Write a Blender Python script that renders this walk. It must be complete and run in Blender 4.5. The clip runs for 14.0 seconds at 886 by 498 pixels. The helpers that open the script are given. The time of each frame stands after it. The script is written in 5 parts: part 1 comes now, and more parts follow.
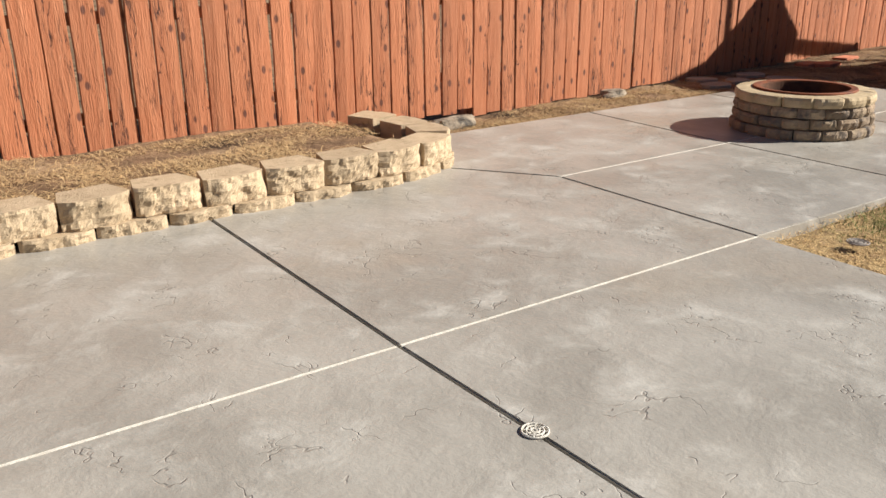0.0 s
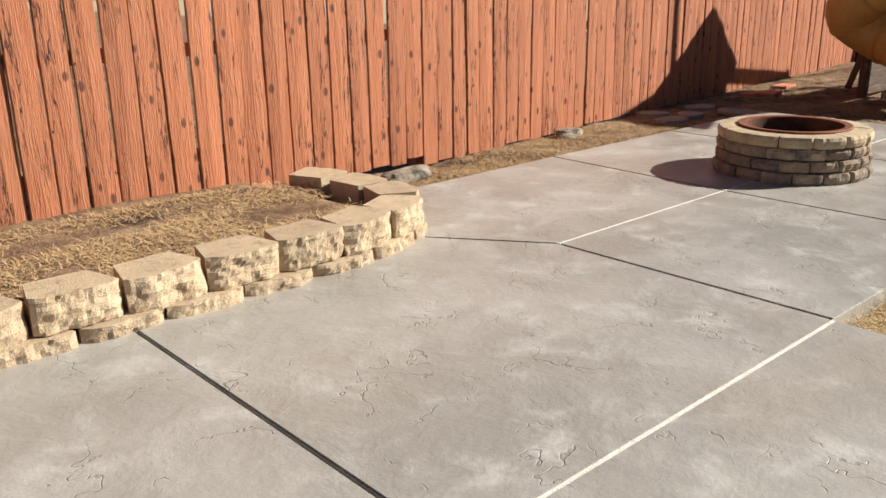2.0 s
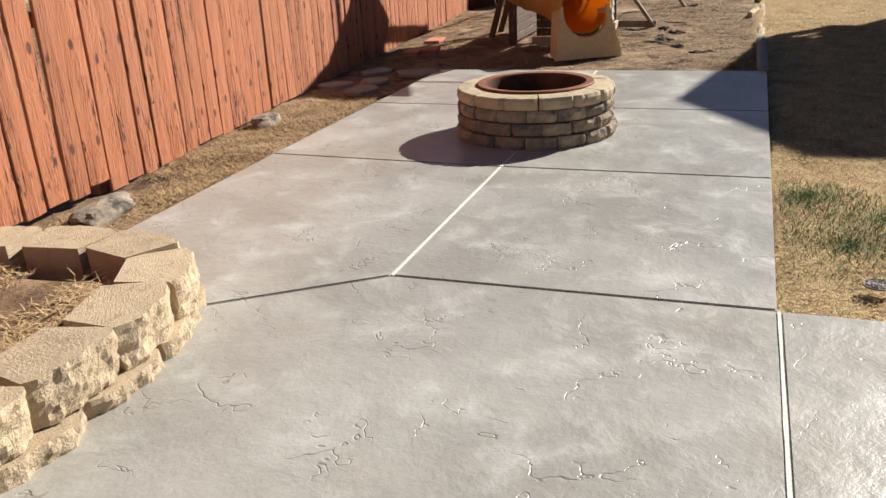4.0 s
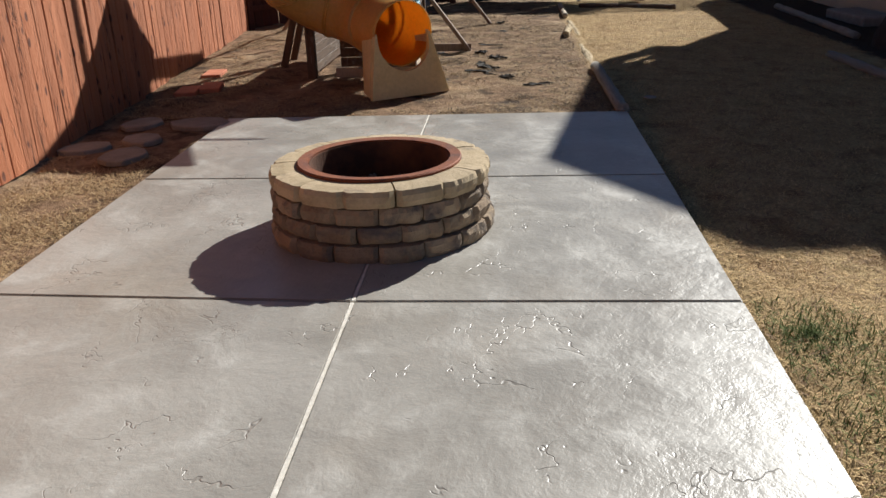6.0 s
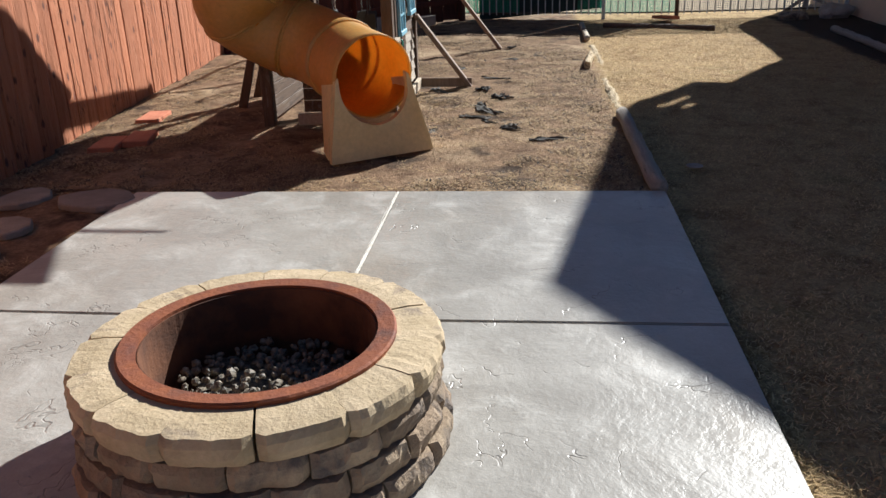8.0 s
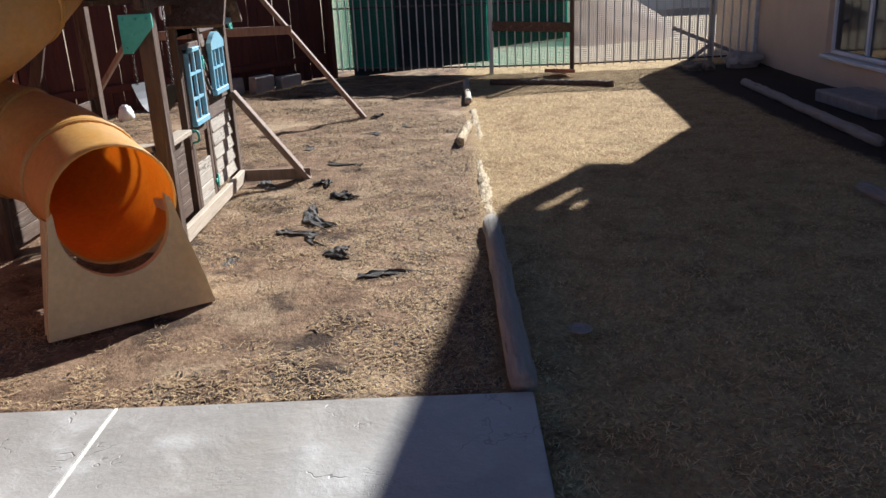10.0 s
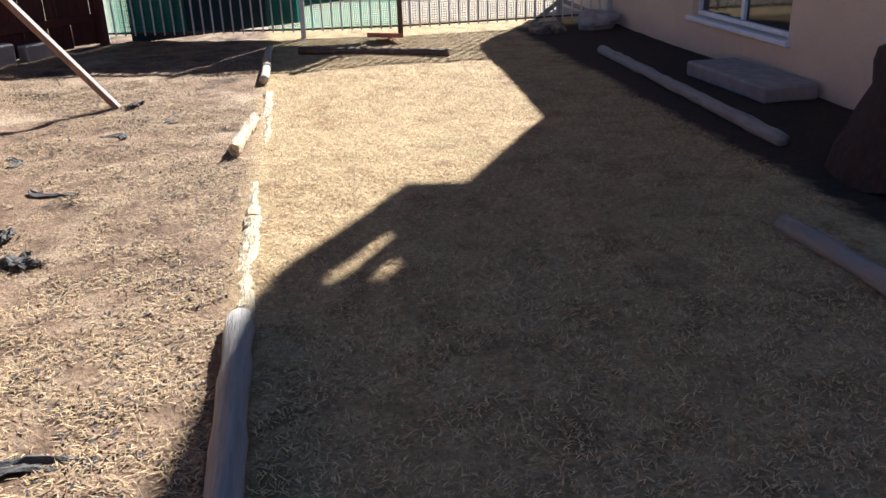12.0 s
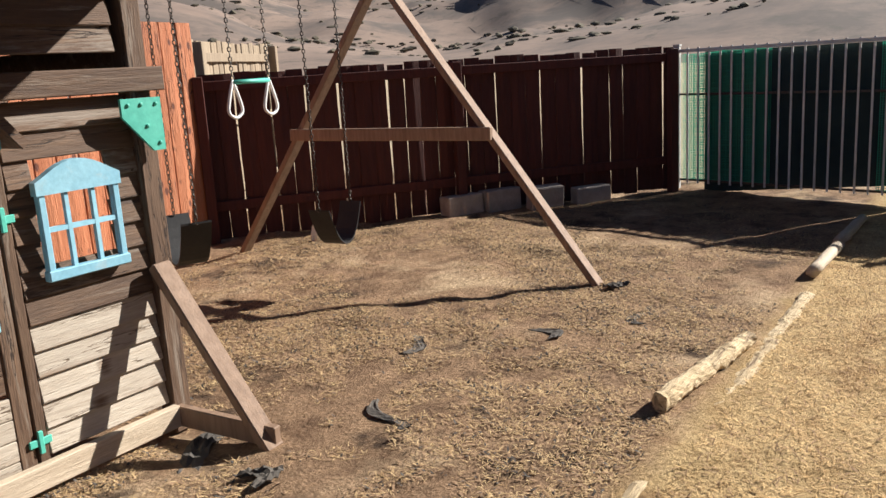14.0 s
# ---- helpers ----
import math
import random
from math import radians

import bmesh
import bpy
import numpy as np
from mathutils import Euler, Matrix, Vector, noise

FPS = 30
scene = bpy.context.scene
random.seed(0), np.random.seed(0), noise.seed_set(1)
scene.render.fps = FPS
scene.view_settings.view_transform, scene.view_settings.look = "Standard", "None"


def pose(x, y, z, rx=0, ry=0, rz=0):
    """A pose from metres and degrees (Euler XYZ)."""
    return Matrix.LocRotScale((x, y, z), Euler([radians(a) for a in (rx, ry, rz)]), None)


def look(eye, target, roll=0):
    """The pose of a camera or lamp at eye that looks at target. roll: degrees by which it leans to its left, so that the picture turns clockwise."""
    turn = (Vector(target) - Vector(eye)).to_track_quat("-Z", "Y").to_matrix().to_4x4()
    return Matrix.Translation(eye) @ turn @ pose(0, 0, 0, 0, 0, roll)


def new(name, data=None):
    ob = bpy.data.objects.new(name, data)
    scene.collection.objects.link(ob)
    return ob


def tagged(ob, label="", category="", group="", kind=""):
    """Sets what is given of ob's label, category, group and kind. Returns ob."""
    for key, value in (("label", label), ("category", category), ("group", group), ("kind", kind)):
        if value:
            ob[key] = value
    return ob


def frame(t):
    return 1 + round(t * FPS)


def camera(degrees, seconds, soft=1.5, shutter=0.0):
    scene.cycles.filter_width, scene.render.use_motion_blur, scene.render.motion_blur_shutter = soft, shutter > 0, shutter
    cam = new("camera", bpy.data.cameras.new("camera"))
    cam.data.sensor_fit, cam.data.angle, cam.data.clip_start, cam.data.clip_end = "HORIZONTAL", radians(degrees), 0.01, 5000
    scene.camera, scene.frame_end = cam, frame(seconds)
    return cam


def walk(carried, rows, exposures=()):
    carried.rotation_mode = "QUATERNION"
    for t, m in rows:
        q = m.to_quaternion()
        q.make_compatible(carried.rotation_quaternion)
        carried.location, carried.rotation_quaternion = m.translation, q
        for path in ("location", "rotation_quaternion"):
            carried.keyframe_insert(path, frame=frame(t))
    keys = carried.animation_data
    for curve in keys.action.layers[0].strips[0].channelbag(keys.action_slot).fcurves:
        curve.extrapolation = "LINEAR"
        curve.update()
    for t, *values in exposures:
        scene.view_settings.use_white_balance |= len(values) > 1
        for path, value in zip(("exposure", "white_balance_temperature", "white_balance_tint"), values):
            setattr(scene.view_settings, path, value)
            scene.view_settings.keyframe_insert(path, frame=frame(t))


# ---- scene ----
cam = camera(55.5, 14.0)
PATH = [
    (0, (0.138, 0.19, 1.488), (1.2, 1.749, 0.822), -0.6),
    (0.5, (0.173, 0.383, 1.477), (1.061, 2.044, 0.804), -0.9),
    (1, (0.223, 0.654, 1.492), (1.217, 2.263, 0.842), -1.2),
    (1.5, (0.326, 0.983, 1.466), (1.474, 2.496, 0.84), -0.4),
    (2, (0.406, 1.381, 1.477), (1.671, 2.807, 0.869), -1.0),
    (2.5, (0.425, 1.792, 1.486), (1.769, 3.13, 0.852), -2.2),
    (3, (0.485, 2.209, 1.463), (1.926, 3.432, 0.807), -1.3),
    (3.5, (0.63, 2.665, 1.465), (2.229, 3.653, 0.783), -1.7),
    (4, (0.845, 3.015, 1.45), (2.594, 3.664, 0.734), -3.1),
    (4.2, (0.97, 3.155, 1.437), (2.765, 3.67, 0.72), -2.0),
    (6.3, (2.991, 3.83, 1.504), (4.838, 3.955, 0.746), -2.2),
    (6.5, (3.214, 3.854, 1.511), (5.051, 3.955, 0.727), -2.1),
    (7, (3.66, 3.807, 1.489), (5.474, 3.948, 0.659), -1.7),
    (7.5, (4.129, 3.742, 1.459), (5.906, 4.03, 0.586), -2.2),
    (8, (4.571, 3.613, 1.512), (6.427, 3.829, 0.798), -2.1),
    (8.2, (4.789, 3.512, 1.481), (6.671, 3.745, 0.847), -2.2),
    (10.3, (6.928, 3.075, 1.575), (8.817, 3.0, 0.92), -3.2),
    (10.5, (7.148, 3.05, 1.575), (8.998, 2.767, 0.871), -3.0),
    (11, (7.643, 2.941, 1.524), (9.394, 2.401, 0.724), -2.7),
    (11.5, (8.161, 2.785, 1.486), (9.908, 2.299, 0.642), -2.5),
    (12, (8.715, 2.562, 1.482), (10.539, 2.268, 0.717), -1.9),
    (12.2, (8.951, 2.432, 1.509), (10.796, 2.277, 0.752), -1.8),
    (12.5, (9.274, 2.293, 1.469), (11.138, 2.411, 0.755), -2.1),
    (13, (9.815, 2.173, 1.442), (11.577, 2.86, 0.789), -2.5),
    (13.5, (10.409, 2.028, 1.446), (12.025, 3.078, 0.913), -3.2),
    (14, (11.022, 1.899, 1.435), (12.634, 3.003, 1.009), -3.5),
]
EXPOSURES = [(0, 0.78, 6600, 9), (0.5, 0.3, 6650, 9), (1, 0.3, 6650, 9), (1.5, 0.78, 6550, 9), (3, 0.82, 6500, 9), (4, 0.85, 6350, 8), (6.5, 0.4, 6200, 8), (7.5, 0.32, 6200, 8), (8, 0.85, 5950, 8), (10.5, 1.15, 5600, 10), (11.2, 1.65, 5400, 10), (12, 1.7, 5600, 10), (12.5, 1.05, 6150, 10), (13.2, 1.0, 6600, 11), (14, 1.05, 6450, 11)]
walk(cam, [(t, look(eye, target, roll)) for t, eye, target, roll in PATH], EXPOSURES)

# ---- world, sun and exposure ----
SUN_WAY = Vector((1.39, -0.87, 1.0)).normalized()
elev = math.asin(SUN_WAY.z)
world = bpy.data.worlds.new("world")
scene.world = world
world.use_nodes = True
wn = world.node_tree.nodes
sky = wn.new("ShaderNodeTexSky")
sky.sky_type = "NISHITA"
sky.sun_disc = False
sky.air_density, sky.dust_density = 0.42, 0.1
sky.altitude = 500
sky.sun_elevation = elev
sky.sun_rotation = math.atan2(SUN_WAY.x, SUN_WAY.y)
world.node_tree.links.new(sky.outputs[0], wn["Background"].inputs[0])
wn["Background"].inputs[1].default_value = 0.05
sun = new("sun", bpy.data.lights.new("sun", "SUN"))
sun.data.energy = 5.0
sun.data.angle = radians(0.55)
sun.data.color = (1.0, 0.95, 0.87)
sun.matrix_world = look(SUN_WAY * 40, (0, 0, 0))


# ---- materials ----
def material(name, a, b, scale=8.0, rough=0.8, stretch=(1, 1, 1), bump=0.3, fine=60.0, dark=None, dark_scale=3.0,
             dark_edge=(0.55, 0.75), metal=0.0, vary=0.12, detail=6.0, bump_dist=0.01, spec=0.5, dist=0.0, dark2=None, knots=None, cracks=None):
    """Two colours mixed by a coarse noise, value varied by a fine noise and by piece, stains, bump."""
    m = bpy.data.materials.new(name)
    m.use_nodes = True
    n, l = m.node_tree.nodes, m.node_tree.links
    p = n["Principled BSDF"]
    tc = n.new("ShaderNodeTexCoord")
    oi = n.new("ShaderNodeObjectInfo")
    off = n.new("ShaderNodeVectorMath"); off.operation = "MULTIPLY_ADD"
    comb = n.new("ShaderNodeCombineXYZ")
    for i in range(3):
        l.new(oi.outputs["Random"], comb.inputs[i])
    mp = n.new("ShaderNodeMapping")
    mp.inputs["Scale"].default_value = stretch
    l.new(tc.outputs["Object"], mp.inputs["Vector"])
    l.new(comb.outputs[0], off.inputs[0])
    off.inputs[1].default_value = (17.0, 31.0, 23.0)
    l.new(mp.outputs[0], off.inputs[2])

    def nz(s, d=detail, r=0.6, ds=0.0):
        t = n.new("ShaderNodeTexNoise")
        t.inputs["Scale"].default_value = s
        t.inputs["Detail"].default_value = d
        t.inputs["Roughness"].default_value = r
        t.inputs["Distortion"].default_value = ds
        l.new(off.outputs[0], t.inputs["Vector"])
        return t

    def ramp(src, lo, hi):
        r = n.new("ShaderNodeMapRange")
        r.inputs["From Min"].default_value, r.inputs["From Max"].default_value = lo, hi
        l.new(src, r.inputs["Value"])
        return r.outputs[0]

    def mix(fac, c1, c2, mode="MIX"):
        x = n.new("ShaderNodeMix"); x.data_type = "RGBA"; x.blend_type = mode
        for sock, v in ((x.inputs["Factor"], fac), (x.inputs["A"], c1), (x.inputs["B"], c2)):
            if isinstance(v, (tuple, list)):
                sock.default_value = (*v, 1)
            elif isinstance(v, float):
                sock.default_value = v
            else:
                l.new(v, sock)
        return x.outputs["Result"]
    coarse, finer = nz(scale, ds=dist), nz(fine, 4.0, 0.65)
    col = mix(ramp(coarse.outputs["Fac"], 0.35, 0.65), a, b)
    hs = n.new("ShaderNodeHueSaturation")
    mm = n.new("ShaderNodeMath"); mm.operation = "MULTIPLY_ADD"
    l.new(oi.outputs["Random"], mm.inputs[0])
    mm.inputs[1].default_value, mm.inputs[2].default_value = vary * 2, 1 - vary - 0.22
    m2 = n.new("ShaderNodeMath"); m2.operation = "MULTIPLY_ADD"
    l.new(finer.outputs["Fac"], m2.inputs[0])
    m2.inputs[1].default_value = 0.44
    l.new(mm.outputs[0], m2.inputs[2])
    l.new(m2.outputs[0], hs.inputs["Value"])
    l.new(col, hs.inputs["Color"])
    col = hs.outputs[0]
    if dark:
        st = nz(dark_scale, 8.0, 0.7, 0.4)
        col = mix(ramp(st.outputs["Fac"], *dark_edge), col, dark)
    if dark2:
        st = nz(dark2[1], 8.0, 0.75, 0.6)
        col = mix(ramp(st.outputs["Fac"], dark2[2], dark2[3]), col, dark2[0])
    relief = None
    if cracks:
        cn, cm = nz(cracks[1], 5.0, 0.55, 0.3), nz(cracks[2], 3.0, 0.5)
        ab = n.new("ShaderNodeMath"); ab.operation = "ABSOLUTE"
        sb = n.new("ShaderNodeMath"); sb.operation = "SUBTRACT"
        sb.inputs[1].default_value = 0.5
        l.new(cn.outputs["Fac"], sb.inputs[0]); l.new(sb.outputs[0], ab.inputs[0])
        thin = n.new("ShaderNodeMath"); thin.operation = "MULTIPLY"
        l.new(ramp(ab.outputs[0], 0.016, 0.006), thin.inputs[0])
        l.new(ramp(cm.outputs["Fac"], 0.50, 0.58), thin.inputs[1])
        relief = thin.outputs[0]
        col = mix(relief, col, cracks[0])
    if knots:
        vo = n.new("ShaderNodeTexVoronoi")
        vm = n.new("ShaderNodeMapping")
        vm.inputs["Scale"].default_value = knots[1]
        l.new(off.outputs[0], vm.inputs["Vector"]); l.new(vm.outputs[0], vo.inputs["Vector"])
        vo.inputs["Scale"].default_value = 1.0
        wob = n.new("ShaderNodeMath"); wob.operation = "MULTIPLY_ADD"
        l.new(finer.outputs["Fac"], wob.inputs[0]); wob.inputs[1].default_value = 0.12
        l.new(vo.outputs["Distance"], wob.inputs[2])
        col = mix(ramp(wob.outputs[0], 0.25, 0.18), col, knots[0])
    l.new(col, p.inputs["Base Color"])
    rr = n.new("ShaderNodeMapRange")
    rr.inputs["To Min"].default_value, rr.inputs["To Max"].default_value = max(0.05, rough - 0.12), min(1, rough + 0.12)
    l.new(finer.outputs["Fac"], rr.inputs["Value"])
    l.new(rr.outputs[0], p.inputs["Roughness"])
    p.inputs["Metallic"].default_value = metal
    p.inputs["Specular IOR Level"].default_value = spec
    ad = n.new("ShaderNodeMath"); ad.operation = "ADD"
    l.new(coarse.outputs["Fac"], ad.inputs[0]); l.new(finer.outputs["Fac"], ad.inputs[1])
    bp = n.new("ShaderNodeBump")
    bp.inputs["Strength"].default_value, bp.inputs["Distance"].default_value = bump, bump_dist
    height = ad.outputs[0]
    if relief:
        cut = n.new("ShaderNodeMath"); cut.operation = "MULTIPLY_ADD"
        l.new(relief, cut.inputs[0]); cut.inputs[1].default_value = -1.2
        l.new(height, cut.inputs[2])
        height = cut.outputs[0]
    l.new(height, bp.inputs["Height"])
    l.new(bp.outputs[0], p.inputs["Normal"])
    return m


M = {}
M["red"] = material("red_fence_paint", (0.42, 0.142, 0.062), (0.49, 0.19, 0.092), 3.0, 0.75, (9, 9, 0.7), 1.0, 14,
                    (0.13, 0.04, 0.024), 2.6, (0.61, 0.66), vary=0.13, bump_dist=0.012, dark2=((0.55, 0.30, 0.18), 5.0, 0.62, 0.70),
                    knots=((0.13, 0.045, 0.028), (0.9, 0.9, 6.5)), cracks=((0.07, 0.022, 0.014), 2.2, 0.9))
# Base colour lowered so the corner fence's backlit side carries its shade.
M["red_dark"] = material("dark_red_fence_shaded", (0.055, 0.012, 0.009), (0.08, 0.018, 0.012), 3.0, 0.8, (9, 9, 0.7), 0.5, 14, (0.06, 0.02, 0.015), 2.2, (0.58, 0.7))
M["brown_fence"] = material("weathered_brown_fence", (0.25, 0.19, 0.13), (0.33, 0.26, 0.18), 3.0, 0.85, (9, 9, 0.7), 0.4, 14)
M["joint"] = material("dark_joint_dirt", (0.035, 0.03, 0.025), (0.06, 0.05, 0.04), 20, 0.95)
M["caulk"] = material("pale_joint_filler", (0.62, 0.58, 0.50), (0.75, 0.71, 0.64), 25, 0.8, bump=0.4)
M["block"] = material("tan_split_block", (0.48, 0.36, 0.23), (0.56, 0.43, 0.285), 9, 0.9, (1, 1, 1), 0.8, 110, (0.32, 0.225, 0.135), 12, (0.55, 0.70), vary=0.09, bump_dist=0.012)
# Side stones toned down in colour for the pit's shaded front.
M["pit"] = material("tumbled_pit_stone_shaded", (0.25, 0.175, 0.115), (0.37, 0.28, 0.185), 7, 0.9, (1, 1, 1), 0.8, 60, (0.13, 0.11, 0.10), 4, (0.5, 0.66), vary=0.28, bump_dist=0.010)
M["pit_cap"] = material("tan_pit_cap_stone", (0.42, 0.32, 0.19), (0.54, 0.42, 0.27), 7, 0.9, (1, 1, 1), 0.7, 70, (0.22, 0.17, 0.13), 4, (0.58, 0.7), vary=0.10, bump_dist=0.006)
M["rust"] = material("rusty_steel_ring", (0.28, 0.085, 0.03), (0.20, 0.06, 0.03), 12, 0.75, bump=0.4, metal=0.25, dark=(0.10, 0.05, 0.04), dark_scale=6)
# Rust and soot, darkened further for the shade inside the ring.
M["soot_shade"] = material("sooty_shaded_steel", (0.05, 0.02, 0.012), (0.20, 0.075, 0.03), 4, 0.85)
M["ash"] = material("ash_and_glass_gravel", (0.04, 0.037, 0.034), (0.48, 0.40, 0.29), 45, 0.6, vary=0.4)
M["wood_dark"] = material("dark_stained_wood", (0.085, 0.046, 0.026), (0.135, 0.08, 0.047), 4, 0.75, (0.8, 9, 9), 0.5, 16, (0.045, 0.026, 0.018), 3, (0.56, 0.68), vary=0.15, bump_dist=0.006,
                          dark2=((0.23, 0.185, 0.145), 1.6, 0.54, 0.66), cracks=((0.03, 0.017, 0.011), 2.4, 1.0))
M["wood_dark_up"] = material("dark_stained_post", (0.085, 0.046, 0.026), (0.135, 0.08, 0.047), 4, 0.75, (9, 9, 0.8), 0.5, 16, (0.045, 0.026, 0.018), 3, (0.56, 0.68), vary=0.15, bump_dist=0.006,
                          dark2=((0.23, 0.185, 0.145), 1.6, 0.54, 0.66), cracks=((0.03, 0.017, 0.011), 2.4, 1.0))
M["wood_pale"] = material("bleached_siding", (0.39, 0.33, 0.26), (0.49, 0.43, 0.35), 4, 0.8, (0.8, 9, 9), 0.5, 16, (0.24, 0.16, 0.10), 2.5, (0.58, 0.75), vary=0.10, bump_dist=0.006,
                          knots=((0.14, 0.08, 0.045), (4.0, 0.35, 0.35)), cracks=((0.13, 0.09, 0.06), 2.4, 1.0))
M["wood_trim"] = material("pale_ground_board", (0.43, 0.345, 0.25), (0.52, 0.43, 0.32), 4, 0.8, (0.8, 9, 9), 0.4, 16)
M["wood_grey"] = material("grey_landscape_timber", (0.25, 0.22, 0.19), (0.34, 0.30, 0.25), 4, 0.9, (0.8, 9, 9), 0.7, 14, (0.12, 0.10, 0.08), 3, (0.58, 0.72), bump_dist=0.01)
M["wood_rot"] = material("rotten_yellow_timber", (0.44, 0.33, 0.19), (0.58, 0.46, 0.29), 5, 0.9, (1, 8, 8), 0.9, 14, (0.13, 0.08, 0.045), 3, (0.54, 0.66), bump_dist=0.012)
M["leg"] = material("brown_swing_timber", (0.20, 0.125, 0.08), (0.28, 0.185, 0.125), 4, 0.75, (7, 7, 0.8), 0.4, 14, (0.10, 0.06, 0.04), 3, (0.6, 0.72), bump_dist=0.005)
M["blue"] = material("sky_blue_plastic", (0.22, 0.47, 0.60), (0.28, 0.53, 0.64), 5, 0.5, bump=0.1, fine=40, dark=(0.35, 0.45, 0.48), dark_scale=9)
M["teal"] = material("teal_green_plastic", (0.06, 0.40, 0.31), (0.09, 0.46, 0.36), 5, 0.5, bump=0.1, fine=40)
M["white"] = material("white_plastic", (0.72, 0.72, 0.70), (0.8, 0.8, 0.78), 8, 0.5, bump=0.1)
M["black"] = material("black_rubber", (0.009, 0.009, 0.010), (0.016, 0.016, 0.017), 9, 0.6, bump=0.15)
M["chain"] = material("dark_chain", (0.06, 0.055, 0.05), (0.10, 0.09, 0.08), 30, 0.5, metal=0.7)
M["slide"] = material("faded_yellow_plastic", (0.72, 0.42, 0.10), (0.78, 0.50, 0.17), 2.5, 0.5, bump=0.12, fine=30, dark=(0.70, 0.52, 0.28), dark_scale=1.6, dark_edge=(0.5, 0.8), vary=0.02)
M["slide_in"] = material("orange_slide_lining", (0.80, 0.30, 0.02), (0.82, 0.36, 0.04), 2.5, 0.5, bump=0.1, fine=30, vary=0.02)
M["slide_lip"] = material("pale_yellow_plastic", (0.74, 0.55, 0.26), (0.80, 0.62, 0.33), 2.5, 0.5, bump=0.12, fine=30, dark=(0.66, 0.46, 0.2), dark_scale=2.0, vary=0.02)
M["iron"] = material("pale_painted_iron", (0.44, 0.45, 0.44), (0.56, 0.57, 0.55), 9, 0.55, bump=0.15, dark=(0.25, 0.22, 0.18), dark_scale=6, dark_edge=(0.6, 0.75))
M["mesh"] = material("green_plastic_mesh", (0.03, 0.30, 0.19), (0.05, 0.36, 0.24), 3, 0.6, bump=0.1)
M["tarp"] = material("dark_shade_cloth", (0.012, 0.028, 0.03), (0.02, 0.04, 0.04), 3, 0.9)
M["stucco"] = material("tan_stucco", (0.60, 0.46, 0.32), (0.66, 0.51, 0.36), 2.0, 0.95, (1, 1, 1), 0.5, 90, bump_dist=0.006, vary=0.02)
M["roof"] = material("brown_roof_tile", (0.20, 0.12, 0.08), (0.28, 0.17, 0.12), 5, 0.9)
M["frame_w"] = material("white_window_frame", (0.62, 0.63, 0.64), (0.7, 0.71, 0.72), 6, 0.5, bump=0.1)
M["grey_block"] = material("grey_concrete_block", (0.27, 0.235, 0.21), (0.36, 0.32, 0.285), 9, 0.95, bump=0.6, fine=70)
M["flag"] = material("mossy_flagstone", (0.25, 0.22, 0.18), (0.33, 0.29, 0.24), 6, 0.9, bump=0.5)
M["brick"] = material("red_paving_brick", (0.46, 0.15, 0.08), (0.52, 0.20, 0.11), 9, 0.9, bump=0.5)
M["stump"] = material("dark_rough_brown", (0.05, 0.028, 0.02), (0.085, 0.048, 0.035), 5, 0.95, (6, 6, 1), 0.9, 20, bump_dist=0.03)
M["rock"] = material("grey_tan_rock", (0.24, 0.19, 0.14), (0.34, 0.28, 0.21), 8, 0.95, bump=0.8, dark=(0.07, 0.06, 0.05), dark_scale=6, dark_edge=(0.45, 0.6))
M["clod"] = material("dark_clod", (0.05, 0.045, 0.04), (0.10, 0.085, 0.07), 12, 0.95, bump=0.6)
M["straw"] = material("dry_straw", (0.33, 0.20, 0.09), (0.72, 0.52, 0.27), 35, 0.9, bump=0.05, vary=0.2)
M["straw_dull"] = material("dull_mulch_chips", (0.17, 0.10, 0.055), (0.40, 0.26, 0.15), 40, 0.95, bump=0.05, vary=0.2)
M["grass_dry"] = material("dry_lawn_grass", (0.48, 0.30, 0.12), (0.80, 0.57, 0.29), 30, 0.9, bump=0.05, dark=(0.30, 0.24, 0.10), dark_scale=0.7, dark_edge=(0.56, 0.72), dark2=((0.34, 0.215, 0.10), 3.0, 0.54, 0.64))
M["grass_green"] = material("green_grass", (0.10, 0.15, 0.035), (0.17, 0.21, 0.055), 3, 0.9, bump=0.05)
M["shrub"] = material("dark_scrub", (0.07, 0.062, 0.042), (0.115, 0.098, 0.068), 4, 0.95)
M["hill"] = material("dry_hillside", (0.175, 0.125, 0.098), (0.27, 0.195, 0.15), 0.012, 1.0, bump=0.0, fine=0.4, dark=(0.10, 0.08, 0.068), dark_scale=0.022, dark_edge=(0.46, 0.60), dark2=((0.085, 0.072, 0.056), 0.11, 0.55, 0.64))
M["pale_wall"] = material("white_plaster", (0.74, 0.72, 0.68), (0.8, 0.78, 0.74), 3, 0.9, bump=0.2)


